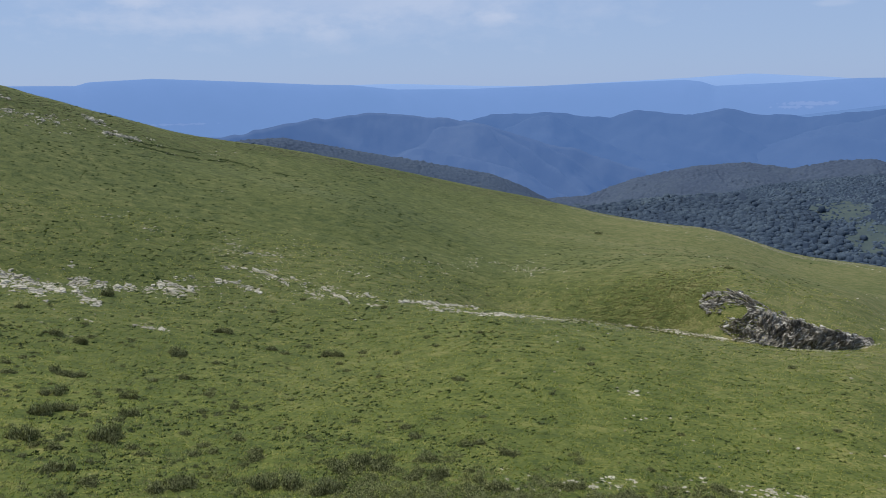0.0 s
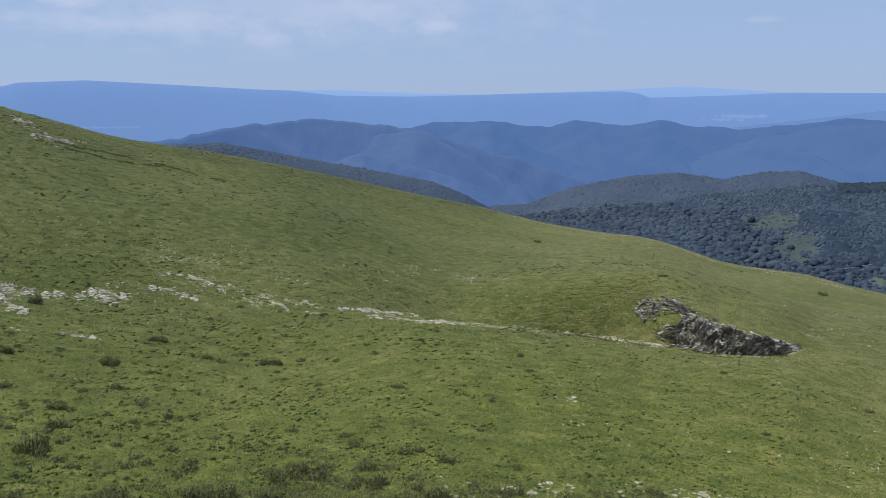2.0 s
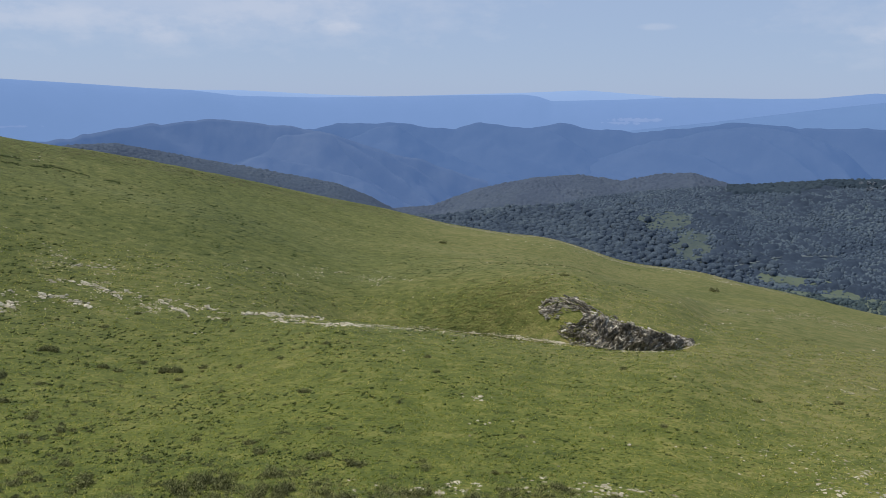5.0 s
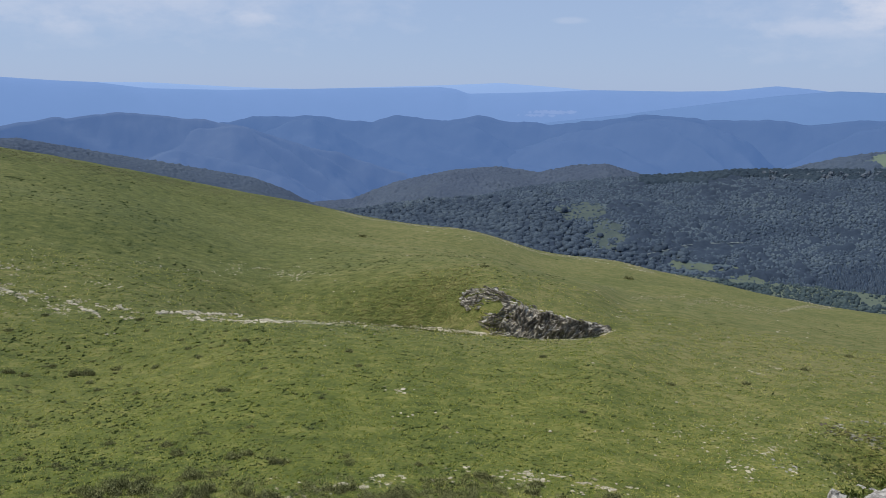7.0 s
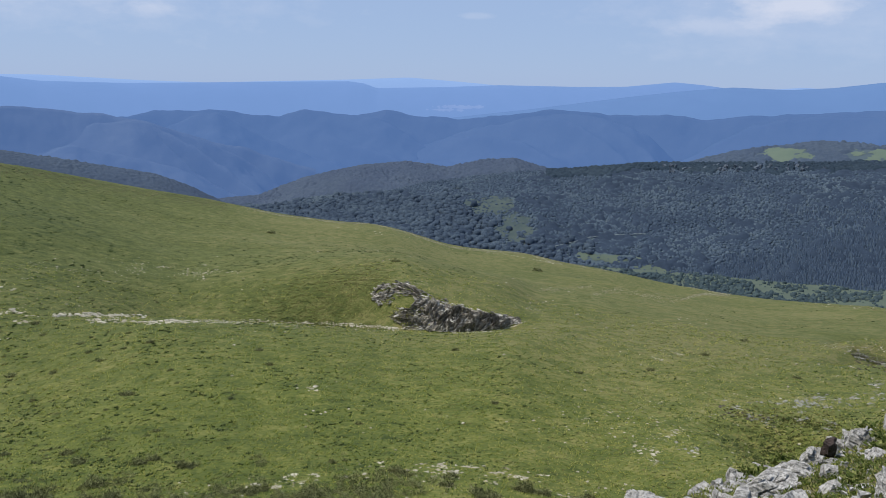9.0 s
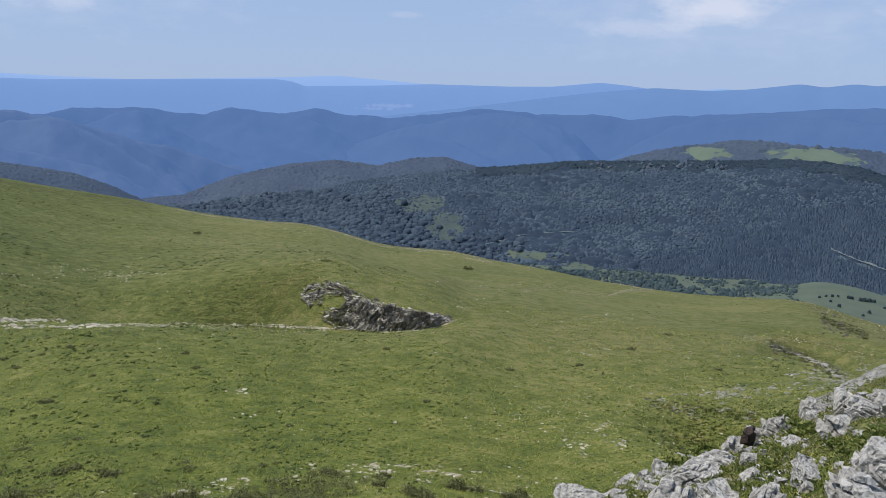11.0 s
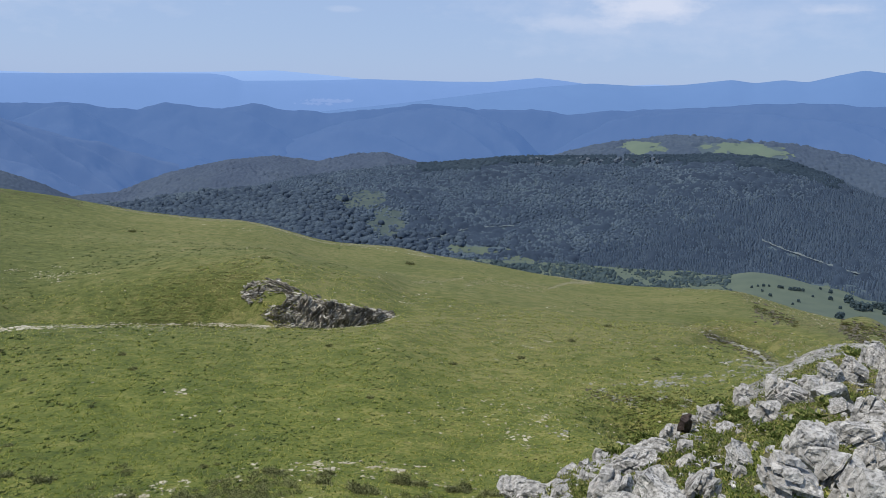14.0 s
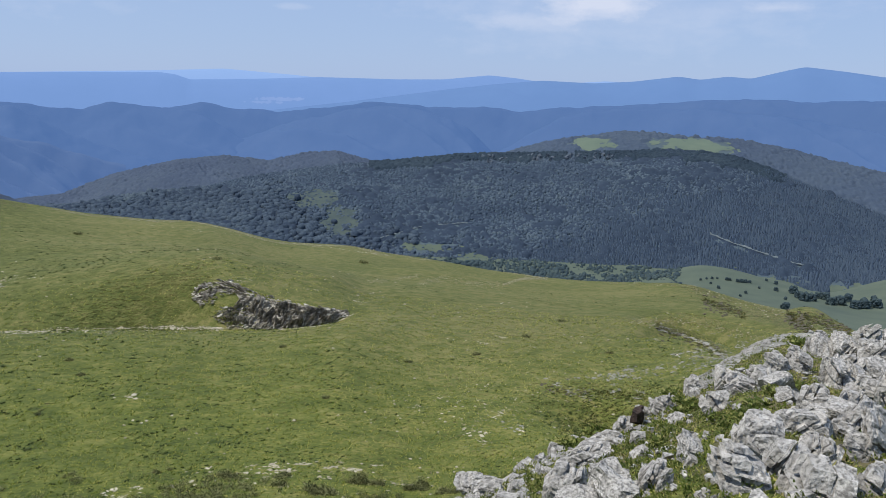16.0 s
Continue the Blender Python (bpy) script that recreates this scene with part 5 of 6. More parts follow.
# the rock face in the sinkhole
face = tagged(new("rock_face"), "dark layered limestone face in a grassy sinkhole", "rock face")
face.location = seen_at(23.5, -16.5, 112) or ground_at(23.5, 118)
TOP = [(17.8, -14.8), (18.35, -14.05), (19.2, -13.78), (20.2, -13.76), (21, -14.1), (21.6, -14.5), (22.8, -14.9), (23.6, -15.3), (24.2, -15.25), (25, -15.55), (26, -15.7), (26.9, -15.85), (27.8, -15.9), (28.8, -16.3)]
LOW = [(17.9, -15.0), (18.3, -15.3), (19.2, -16.25), (19.65, -16.58), (20.27, -16.99), (22.3, -17.15), (24.7, -17.17), (26, -17.07), (27.4, -16.84), (28.2, -16.59), (28.8, -16.33)]
POCKET = (20.25, -15.2, 0.85, 0.42)      # the grassy step between the upper ledges and the main face


def rock_wall(a0, a1, low, high, cols, rows, seed, bulge, level=False):
    """A broken wall of beds laid over the steep side of the hollow. low, high: knots of bearing and elevation."""
    verts, keep = [], []
    for i in range(cols):
        a = a0 + (a1 - a0) * i / (cols - 1)
        e0, e1 = float(curve_at(low, a, 1)), float(curve_at(high, a, 1))
        for j in range(rows):
            t = j / (rows - 1)
            p = seen_at(a, e0 + (e1 - e0) * t, 112) or ground_at(a, 122)
            u, v = a * 3.4, t * 6.0
            edge = min(1.0, 6 * t, 6 * (1 - t), 8 * i / cols, 8 * (1 - i / cols))
            lie = 0.0 if level else min(1.0, max(0.0, (a - 20.5) / 2.5))      # level beds pass into steep ones
            p0, q0 = u * 0.22 + v * 0.1, v * 0.9 + u * 0.12
            p1, q1 = u * 0.95 - v * 1.0, v * 0.3 + u * 0.25
            layer = (1 - lie) * abs(float(value_noise(p0, q0, seed))) + lie * abs(float(value_noise(p1, q1, seed)))
            block = (1 - lie) * abs(float(value_noise(p0 * 2.6, q0 * 2.2, seed + 1))) + lie * abs(float(value_noise(p1 * 2.3, q1 * 2.6, seed + 1)))
            grit = float(value_noise(u * 6, v * 5, seed + 2))
            out = 0.12 + bulge * edge * max(0.08, 1.2 - 1.7 * layer - 0.9 * block + 0.25 * grit)
            toward = (Vector((0, 0, EYE)) - p).normalized()
            verts.append(p + toward * out + Vector((0, 0, 0.45 * out - 0.15)))
    return mesh_of("rock_wall", np.array(verts) - np.array(face.location), grid_faces(cols, rows)[:, ::-1], CLIFF)


RIM = [(19.2, -16.2), (20.0, -15.75), (20.6, -15.55), (21, -15.0), (21.4, -14.6), *TOP[6:]]
part("rock_wall", rock_wall(19.2, 28.8, LOW, RIM, 300, 72, 41, 1.15), face, "broken dark limestone beds")
part("rock_wall", rock_wall(17.9, 21.6, [(17.9, -15.0), (18.3, -15.3), (18.7, -15.15), (19.45, -14.7), (20.6, -14.68), (21.0, -14.95), (21.6, -15.0)], TOP[:6], 150, 40, 47, 0.75, True), face, "broken dark limestone beds")


def ledge_places(count, rng):
    """Feet of the ledges: bearing, elevation, and how far below the rim."""
    while count:
        a = rng.uniform(17.9, 28.6)
        top, low = float(curve_at(TOP, a, 1)), float(curve_at(LOW, a, 1))
        e = top + (low - top) * rng.random() ** 1.15
        f = ((a - POCKET[0]) / POCKET[2]) ** 2 + ((e - POCKET[1]) / POCKET[3]) ** 2
        if f < 1 or (a < 19.5 and e < -15.5):
            continue
        count -= 1
        yield a, e, top - e


def ledge_pose(a, e, below, rng):
    p = seen_at(a, e, 112)
    if not p:
        return None
    # beds follow the rim near the top and stand steeply lower down
    tip = rng.gauss(20, 14) if below < 0.55 else rng.gauss(-4, 18) if a < 22 else rng.gauss(-48, 14)
    w = rng.uniform(0.5, 1.4) if below < 0.55 or a < 22 else rng.uniform(0.5, 1.1)
    toward = (Vector((0, 0, EYE)) - p).normalized()
    return (Matrix.Translation(p + toward * rng.uniform(0.2, 0.65) - face.location) @ pose(0, 0, 0, 0, 0, -a + rng.gauss(0, 14)) @ pose(0, 0, 0, rng.gauss(-12, 10), tip, 0)
            @ Matrix.Diagonal((w, w * 0.8, w * rng.uniform(0.3, 0.62), 1)))


for a, e, below in ledge_places(290, rng):
    m = ledge_pose(a, e, below, rng)
    if m:
        part("rock", rng.choice(FACE_ROCKS), face).matrix_basis = m
# smaller broken pieces between the ledges
chips, chip_faces, base = [], [], 0
for a, e, below in ledge_places(620, rng):
    m = ledge_pose(a, e, below, rng)
    if m:
        tv, tf = FACE_CHIPS[rng.randrange(len(FACE_CHIPS))]
        m = np.array(m @ Matrix.Diagonal((0.7, 0.6, 0.6, 1)))
        chips.append(tv @ m[:3, :3].T + m[:3, 3])
        chip_faces.append(tf + base)
        base += len(tv)
part("rubble", mesh_of("rubble", np.vstack(chips), np.vstack(chip_faces), LEDGE), face)["kind"] = "stuff"


# crags under the top of the wooded hill
crag = tagged(new("crag"), "grey rock crag below the wooded hilltop", "crag")
crag.location = (0, 0, 0)
x, y, z = ridge_point(WOOD_RIDGE, -182, 800, 1130, np.array([43.0]), np.array([0.9]), 14, 10)
crag.location = (x[0], y[0], z[0])
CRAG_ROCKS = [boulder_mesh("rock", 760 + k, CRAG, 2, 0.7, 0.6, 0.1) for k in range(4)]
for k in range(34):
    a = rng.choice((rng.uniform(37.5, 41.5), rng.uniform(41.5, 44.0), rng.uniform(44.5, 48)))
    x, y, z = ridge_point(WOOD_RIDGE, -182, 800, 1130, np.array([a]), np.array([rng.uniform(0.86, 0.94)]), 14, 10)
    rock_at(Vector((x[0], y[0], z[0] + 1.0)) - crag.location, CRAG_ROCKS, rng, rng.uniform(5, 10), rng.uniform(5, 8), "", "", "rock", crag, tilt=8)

# dark broken scarps on the lower right-hand slope
for a0, e0, a1, e1, n in ((53.5, -14.1, 56.1, -14.9, 55), (53.6, -14.35, 55.2, -14.75, 30), (58.8, -14.55, 60.4, -15.45, 140), (59.6, -14.45, 62.8, -15.0, 130), (42.8, -20.9, 46.6, -21.3, 50), (50.6, -16.3, 55.1, -17.55, 70)):
    scarp = tagged(new("scarp"), "low dark broken rock scarp in the grass slope", "scarp")
    scarp.location = seen_at((a0 + a1) / 2, (e0 + e1) / 2, 36)
    for k in range(n):
        t = rng.random()
        p = seen_at(a0 + (a1 - a0) * t, e0 + (e1 - e0) * t + rng.gauss(0, 0.26), 36)
        if p:
            w = p.length * radians(rng.uniform(0.08, 0.3))
            rock_at(p - scarp.location, SCARP_ROCKS, rng, w, w * rng.uniform(0.3, 0.5), "", "", "rock", scarp, tilt=20)


# ---------------------------------------------------------------- plants
def blade_clump(count, seed, spread, length, width, lean):
    """Narrow upright blades, one unit across and high."""
    rng = np.random.default_rng(seed)
    verts, faces = [], []
    for k in range(count):
        ang, r = rng.uniform(0, 2 * math.pi), spread * math.sqrt(rng.uniform())
        foot = np.array([r * math.cos(ang), r * math.sin(ang), 0])
        out = np.array([math.cos(ang), math.sin(ang), 0]) * rng.uniform(0, lean) + np.append(rng.normal(0, lean * 0.4, 2), 0)
        side = np.array([-math.sin(ang + 1), math.cos(ang + 1), 0]) * width
        tip = foot + out * length + np.array([0, 0, length * rng.uniform(0.5, 1.0)])
        b = len(verts)
        verts += [foot - side, foot + side, tip]
        faces.append((b, b + 1, b + 2))
    return np.array(verts), np.array(faces)


def shrub_shape(seed, sprigs=150):
    """A low heath shrub: a dome of upright leafy sprigs, one unit across and high."""
    rng = np.random.default_rng(seed)
    verts, faces = [], []
    for k in range(sprigs):
        ang = rng.uniform(0, 2 * math.pi)
        r = (0.5 + 0.13 * math.sin(3 * ang + seed) + 0.08 * math.sin(7 * ang)) * rng.uniform() ** 0.6
        hgt = (1 - (r / 0.75) ** 2) ** 0.5 * rng.uniform(0.25, 1.0) * (0.75 + 0.25 * math.sin(5 * ang + seed))
        c = np.array([r * math.cos(ang), r * math.sin(ang), 0])
        up = np.array([0.25 * r * math.cos(ang) + rng.normal(0, 0.06), 0.25 * r * math.sin(ang) + rng.normal(0, 0.06), hgt])
        for q in range(5):
            m = c + up * (q + 0.4) / 5
            u = np.array([rng.normal(0, 0.42), rng.normal(0, 0.42), 1.0])
            u /= np.linalg.norm(u)
            w = np.cross(u, rng.normal(0, 1, 3))
            w /= np.linalg.norm(w) + 1e-6
            ln, wd = rng.uniform(0.09, 0.2), rng.uniform(0.028, 0.05)
            b = len(verts)
            verts += [m - w * wd, m + w * wd, m + u * ln]
            faces.append((b, b + 1, b + 2))
    return np.array(verts), np.array(faces)


SHRUBS = []
for k in range(5):
    v, f = shrub_shape(800 + k, 115)
    SHRUBS.append((mesh_of("foliage", v, f, SHRUB), mesh_of("woody_base", *blade_clump(40, 820 + k, 0.4, 0.6, 0.02, 0.5), WOODY)))


def shrub(p, width, height, k, turn, label, group):
    ob = new("heath_shrub")
    ob.matrix_basis = Matrix.Translation(p) @ pose(0, 0, 0, 0, 0, turn) @ Matrix.Diagonal((width, width, height, 1))
    part("foliage", SHRUBS[k][0], ob)
    part("woody_base", SHRUBS[k][1], ob)
    return tagged(ob, label, "shrub", group)


rng = random.Random(9)
# bearing, elevation of the foot, width, height in degrees
HEATH = [(-22.7, -13.2, 1.1, 0.9), (-27.9, -13.3, 0.8, 0.6), (-26.5, -15.1, 1.1, 0.6), (-24.9, -15.9, 1.2, 0.8), (-18.4, -17.6, 1.8, 1.0), (-15.8, -16.2, 1.5, 0.5), (-18.7, -19.1, 1.3, 0.7),
         (-25.8, -17.8, 1.9, 0.8), (-26.9, -18.8, 1.5, 0.9), (-27.5, -19.9, 2.4, 1.2), (-22.1, -19.9, 0.9, 0.8), (-22.2, -20.9, 1.6, 0.9), (-28.8, -21.2, 2.0, 1.4), (-23.6, -22.2, 2.5, 1.3)]
HEATH += [(-26.9, -23.5, 1.6, 1.1), (-8.1, -18.5, 1.6, 0.6), (-6.4, -26.0, 3.8, 1.3), (4.6, -25.5, 1.2, 0.8), (1.1, -20.5, 0.8, 0.5), (-14.9, -21.5, 0.9, 0.7), (-17.4, -23.6, 1.0, 0.6),
          (-12.4, -17.8, 0.8, 0.5), (-12.4, -23.1, 0.9, 0.5), (-9.8, -27.4, 4.5, 1.4), (-1.7, -26.9, 3.5, 1.2), (-13.0, -26.8, 3.2, 1.3), (-20.1, -25.8, 3.6, 1.3), (29.7, -12.6 - 0.15, 0.7, 0.35)]
HEATH += [(20, -26.7, 1.5, 0.7), (9, -27.6, 2.6, 1.0), (23.5, -27.0, 1.2, 0.6), (14, -27.9, 2.6, 0.9), (30, -27.6, 2.6, 0.9), (33.5, -28.0, 2.4, 0.9), (27, -28.2, 2.8, 0.9), (3.5, -27.6, 2.6, 1.0), (36, -28.2, 2, 0.9)]
for i, (a, e, w, h) in enumerate(HEATH):
    p = seen_at(a, e, 24)
    if p:
        d = p.length
        wide, high = d * radians(w) * 0.95, d * radians(h)
        right, away = Vector((math.cos(radians(a)), -math.sin(radians(a)), 0)), Vector((math.sin(radians(a)), math.cos(radians(a)), 0))
        count = max(2, min(8, round((wide / 0.42) ** 1.2)))
        for k in range(count):
            q = p + right * (wide * 0.42 * rng.uniform(-1, 1) if count > 1 else 0) + away * (0.35 * wide * rng.uniform(-1, 1) if count > 1 else 0)
            q = ground_at(math.degrees(math.atan2(q.x, q.y)), math.hypot(q.x, q.y))
            size = min(wide, rng.uniform(0.4, 0.8))
            shrub(q - Vector((0, 0, 0.02)), size, high * rng.uniform(0.4, 1.0), (i + k) % 5, rng.uniform(0, 360), "low grey-green heath shrub with upright sprigs", "heath shrubs on the slope")
for i in range(150):
    left = i < 138
    a, e = (-33 + 38 * rng.random() ** 1.6, rng.uniform(-26, -13.6)) if left else (rng.uniform(-33, 36), rng.uniform(-28.5, -25.8))
    p = seen_at(a, e, 24)
    if p:
        w = 0.28 + 0.6 * rng.random() ** 1.6
        shrub(p - Vector((0, 0, 0.02)), w, w * rng.uniform(0.45, 0.7), i % 5, rng.uniform(0, 360), "small dark green heath shrub in short grass", "heath shrubs on the slope")
# single dark bushes far up the slope
for a, e in ((10.9, -10.35), (19.6, -12.4), (2.6, -17.3), (9.9, -18.3), (-4.3, -15.4), (10.6, -19.3), (29.7, -12.8), (29.7, -9.9), (33, -19.6), (27, -22), (17, -23.5), (24, -18.5), (38, -19), (41.5, -17.6), (47.5, -18.3), (44, -16.4)):
    p = seen_at(a, e, 30)
    if p:
        d = p.length
        shrub(p, d * radians(0.5), d * radians(0.28), rng.randrange(5), rng.uniform(0, 360), "single dark bush on the open grass slope", "lone bushes")


def ground_many(a, d):
    i = np.clip(np.searchsorted(AZ, a) - 1, 0, len(AZ) - 2)
    j = np.clip(np.searchsorted(RINGS, d) - 1, 0, len(RINGS) - 2)
    u, v = (a - AZ[i]) / (AZ[i + 1] - AZ[i]), (d - RINGS[j]) / (RINGS[j + 1] - RINGS[j])
    z = (GZ[i, j] * (1 - v) + GZ[i, j + 1] * v) * (1 - u) + (GZ[i + 1, j] * (1 - v) + GZ[i + 1, j + 1] * v) * u
    return np.stack([d * np.sin(np.radians(a)), d * np.cos(np.radians(a)), z], 1)


nrng = np.random.default_rng(12)
TUFTS = [blade_clump(5, 900 + k, 0.4, 0.7, 0.115, 0.6) for k in range(6)]
n = 72000
a, d = nrng.uniform(-34, 67, n), 27 * (150 / 27) ** nrng.uniform(0, 1, n)
w = nrng.uniform(0.10, 0.26, n) * (d / 40) ** 0.6
strew("grass_tufts", np.column_stack([ground_many(a, d), w, w * nrng.uniform(0.35, 0.7, n)]), TUFTS, TUFT, "short green grass tufts over the pasture", "grass", 13)
n = 46000
a, d = nrng.uniform(-34, 60, n), 27 * (300 / 27) ** nrng.uniform(0, 1, n)
clump = value_noise(a / 3.0, np.log(d) * 9, 41) + nrng.normal(0, 0.35, n) - 0.5 * ((d > 105) & (a > 2)) - np.interp(a, [0, 30], [0, 0.3]) > 0.1
a, d = a[clump], d[clump]
w = (0.07 + 0.22 * nrng.uniform(0, 1, len(a)) ** 2.5) * (d / 50) ** 0.6 * np.interp(a, [-10, 15, 40], [1.1, 0.9, 0.75])
strew("dark_herb_tufts", np.column_stack([ground_many(a, d), w, w * nrng.uniform(0.4, 0.7, len(a))]), [blade_clump(10, 950 + k, 0.42, 0.8, 0.20, 0.5) for k in range(5)], HERB, "small dark herb tufts dotting the grass", "grass", 14)
# tussocks dotted over the upper slope, straw-coloured grass, heathy patches
n = 4600
a, d = -34 + 56 * nrng.uniform(0, 1, n) ** 1.5, 115 * (290 / 115) ** nrng.uniform(0, 1, n)
w = nrng.uniform(0.22, 0.55, n)
strew("slope_tussocks", np.column_stack([ground_many(a, d), w, w * nrng.uniform(0.4, 0.7, n)]), [blade_clump(16, 960 + k, 0.45, 0.8, 0.07, 0.5) for k in range(4)], HERB, "dark tussocks dotted over the upper grass slope", "grass", 16)
n = 36000
a, d = nrng.uniform(-34, 66, n), 27 * (230 / 27) ** nrng.uniform(0, 1, n)
clump = value_noise(a / 4.0, np.log(d) * 8, 43) + nrng.normal(0, 0.4, n) + np.clip((a - 20) / 40, -0.3, 0.6) > 0.35
a, d = a[clump], d[clump]
w = nrng.uniform(0.10, 0.25, len(a)) * (d / 40) ** 0.6
strew("straw_tufts", np.column_stack([ground_many(a, d), w, w * nrng.uniform(0.3, 0.6, len(a))]), TUFTS, STRAW, "straw-coloured dry grass tufts in the pasture", "grass", 17)
n = 13000
a, d = nrng.normal(15.2, 3.8, n), nrng.normal(129, 10, n)
ok = a < 19.8 - np.abs(nrng.normal(0, 1.0, n))
a, d = a[ok], d[ok]
n = len(a)
w = nrng.uniform(0.16, 0.42, n)
strew("hollow_grass", np.column_stack([ground_many(a, d), w, w * 0.5]), TUFTS, BROWN, "dry brownish grass inside the sinkhole", "grass", 18)
n = 15000
a, d = nrng.uniform(-34, 38, n), 26 * (110 / 26) ** (nrng.uniform(0, 1, n) ** 1.3)
lean_left = np.clip((4 - a) / 30, -0.45, 0.6) + np.where(d < 36, 0.42, 0)
clump = 1.1 * value_noise(a / 2.2, np.log(d) * 14, 49) + lean_left + nrng.normal(0, 0.25, n) > 0.45
a, d = a[clump], d[clump]
w = nrng.uniform(0.14, 0.42, len(a))
v, f = shrub_shape(880, 6)
v2, f2 = shrub_shape(881, 8)
strew("low_heath", np.column_stack([ground_many(a, d), w, w * nrng.uniform(0.5, 0.9, len(a))]), [(v, f), (v2, f2)], SHRUB, "low grey-green heath patches between grass", "heath", 19)
rows = []
for k in range(2700):
    a = nrng.uniform(-24, 38)
    e = nrng.uniform(-29.2, -25.3 if a < 12 else -26.6)
    thick = 1.1 * float(value_noise(a / 2.4, e / 0.8, 57)) + (-25.9 - e) * 0.35 - abs(a + 2) / 26 + nrng.normal(0, 0.2)
    p = seen_at(a, e, 20) if thick > 0.0 else None
    if p:
        w = nrng.uniform(0.22, 0.6)
        rows.append((p.x, p.y, p.z - 0.02, w, w * nrng.uniform(0.45, 0.9)))
strew("heath_band", rows, [shrub_shape(890 + k, 26) for k in range(5)], SHRUB, "mixed low grey-green heath at the foot of the slope", "heath", 58)
# grass close round the viewpoint
n = 7000
a, d = nrng.uniform(-179, 179, n), 1.0 * 27 ** nrng.uniform(0, 1, n)
w = nrng.uniform(0.06, 0.16, n)
strew("near_grass", np.column_stack([ground_many(a, d), w, w * nrng.uniform(0.4, 0.8, n)]), TUFTS, TUFT, "short grass close round the viewpoint", "grass", 59)
n = 2600
a, d = nrng.normal(54.2, 1.5, n), nrng.normal(136, 10, n)
w = nrng.uniform(0.15, 0.4, n)
strew("tongue_grass", np.column_stack([ground_many(a, d), w, w * 0.35]), TUFTS, STRAW, "pale dry grass on the grassy tongue of the slope", "grass", 24)
# dry grass and small stones on the upper right-hand slope: both ends of each strip by bearing and elevation
dry_rows, stone_rows = [], []
for (a0, e0), (a1, e1), count, spread in (((52.4, -13.3), (58.7, -14.5), 900, 0.22), ((48.7, -16.05), (52.4, -15.6), 500, 0.12), ((52.4, -15.6), (57.9, -16.25), 900, 0.14), ((47.01, -13.56), (53.26, -13.2), 260, 0.06)):
    for k in range(count):
        q = nrng.uniform()
        p = seen_at(a0 + (a1 - a0) * q, e0 + (e1 - e0) * q + nrng.normal(0, spread), 60)
        if p:
            size = p.length * radians(nrng.uniform(0.07, 0.2))
            (stone_rows if k % 6 == 0 else dry_rows).append((p.x, p.y, p.z - 0.02, size * (0.7 if k % 6 == 0 else 1), 0.4 * size))
strew("slope_dry_grass", dry_rows, TUFTS, STRAW, "dry pale grass on the broken upper slope", "grass", 26)
strew("slope_rubble", stone_rows, SLABS, PALE, "small pale stones on the broken upper slope", "stones", 27)
rows = []
for k in range(2200):
    a, e = nrng.uniform(-34, 10), nrng.uniform(-26, -13.2)
    p = seen_at(a, e, 24) if float(value_noise(a / 2.0, e / 0.9, 53)) + nrng.normal(0, 0.3) - (a + 20) / 40 > 0.0 else None
    if p:
        w = nrng.uniform(0.15, 0.55)
        rows.append((p.x, p.y, p.z - 0.02, w, w * nrng.uniform(0.3, 0.65)))
strew("small_heath", rows, [shrub_shape(895 + k, 44) for k in range(4)], HEATHER, "small ragged heath clumps dotted over the slope", "heath", 54)
n = 900
a, d = nrng.normal(46.8, 2.0, n), nrng.normal(64, 5, n)
w = nrng.uniform(0.12, 0.35, n)
strew("gully_herbs", np.column_stack([ground_many(a, d), w, w * 0.6]), [blade_clump(16, 990 + k, 0.5, 0.8, 0.07, 0.6) for k in range(3)], HERB, "dark herbs in the stony gully", "grass", 22)
# bleached tufts and small stones strung out down the slope towards the gully
tuft_rows, chip_rows = [], []
for k in range(150):
    a, e = nrng.uniform(35, 51), nrng.uniform(-25.5, -17.5)
    slant, count = nrng.uniform(0.25, 0.55), int(nrng.integers(5, 22))
    for q in range(count):
        step = nrng.uniform(0, 1.3)
        p = seen_at(a + step, e - slant * step + nrng.normal(0, 0.035), 34)
        if p:
            w = p.length * radians(nrng.uniform(0.05, 0.14))
            (chip_rows if nrng.uniform() < 0.2 else tuft_rows).append((p.x, p.y, p.z - 0.01, w * (1 if nrng.uniform() < 0.8 else 0.6), 0.4 * w))
strew("slope_streaks", tuft_rows, TUFTS, RIM_STRAW, "bleached grass strung out down the slope", "grass", 33)
strew("slope_chips", chip_rows, SLABS, PALE, "small pale stones strung out down the slope", "stones", 34)
# grass between the lower ledges and along the rim of the rock face
rows = []
for k in range(760):
    if k < 420:
        a = nrng.uniform(19.3, 22.4)
        e = nrng.uniform(float(curve_at(LOW, a, 1)), -15.4)
        out = 0.75 if nrng.uniform() < np.clip((22.6 - a) / 2.5, 0, 1) else None
    else:
        a = nrng.uniform(21.2, 28.8)
        e, out = float(curve_at(TOP, a, 1)) + nrng.normal(0.02, 0.07), 0.45
    p = seen_at(a, e, 112) if out else None
    if p:
        p = p + (Vector((0, 0, EYE)) - p).normalized() * out
        w = nrng.uniform(0.2, 0.5)
        rows.append((p.x, p.y, p.z - 0.05, w, 0.6 * w))
strew("face_grass", rows, TUFTS, TUFT, "grass growing between the ledges of the rock face", "grass", 32)
n = 2200
a, d = nrng.normal(48.4, 2.4, n), nrng.normal(68, 6, n)
w = nrng.uniform(0.12, 0.35, n)
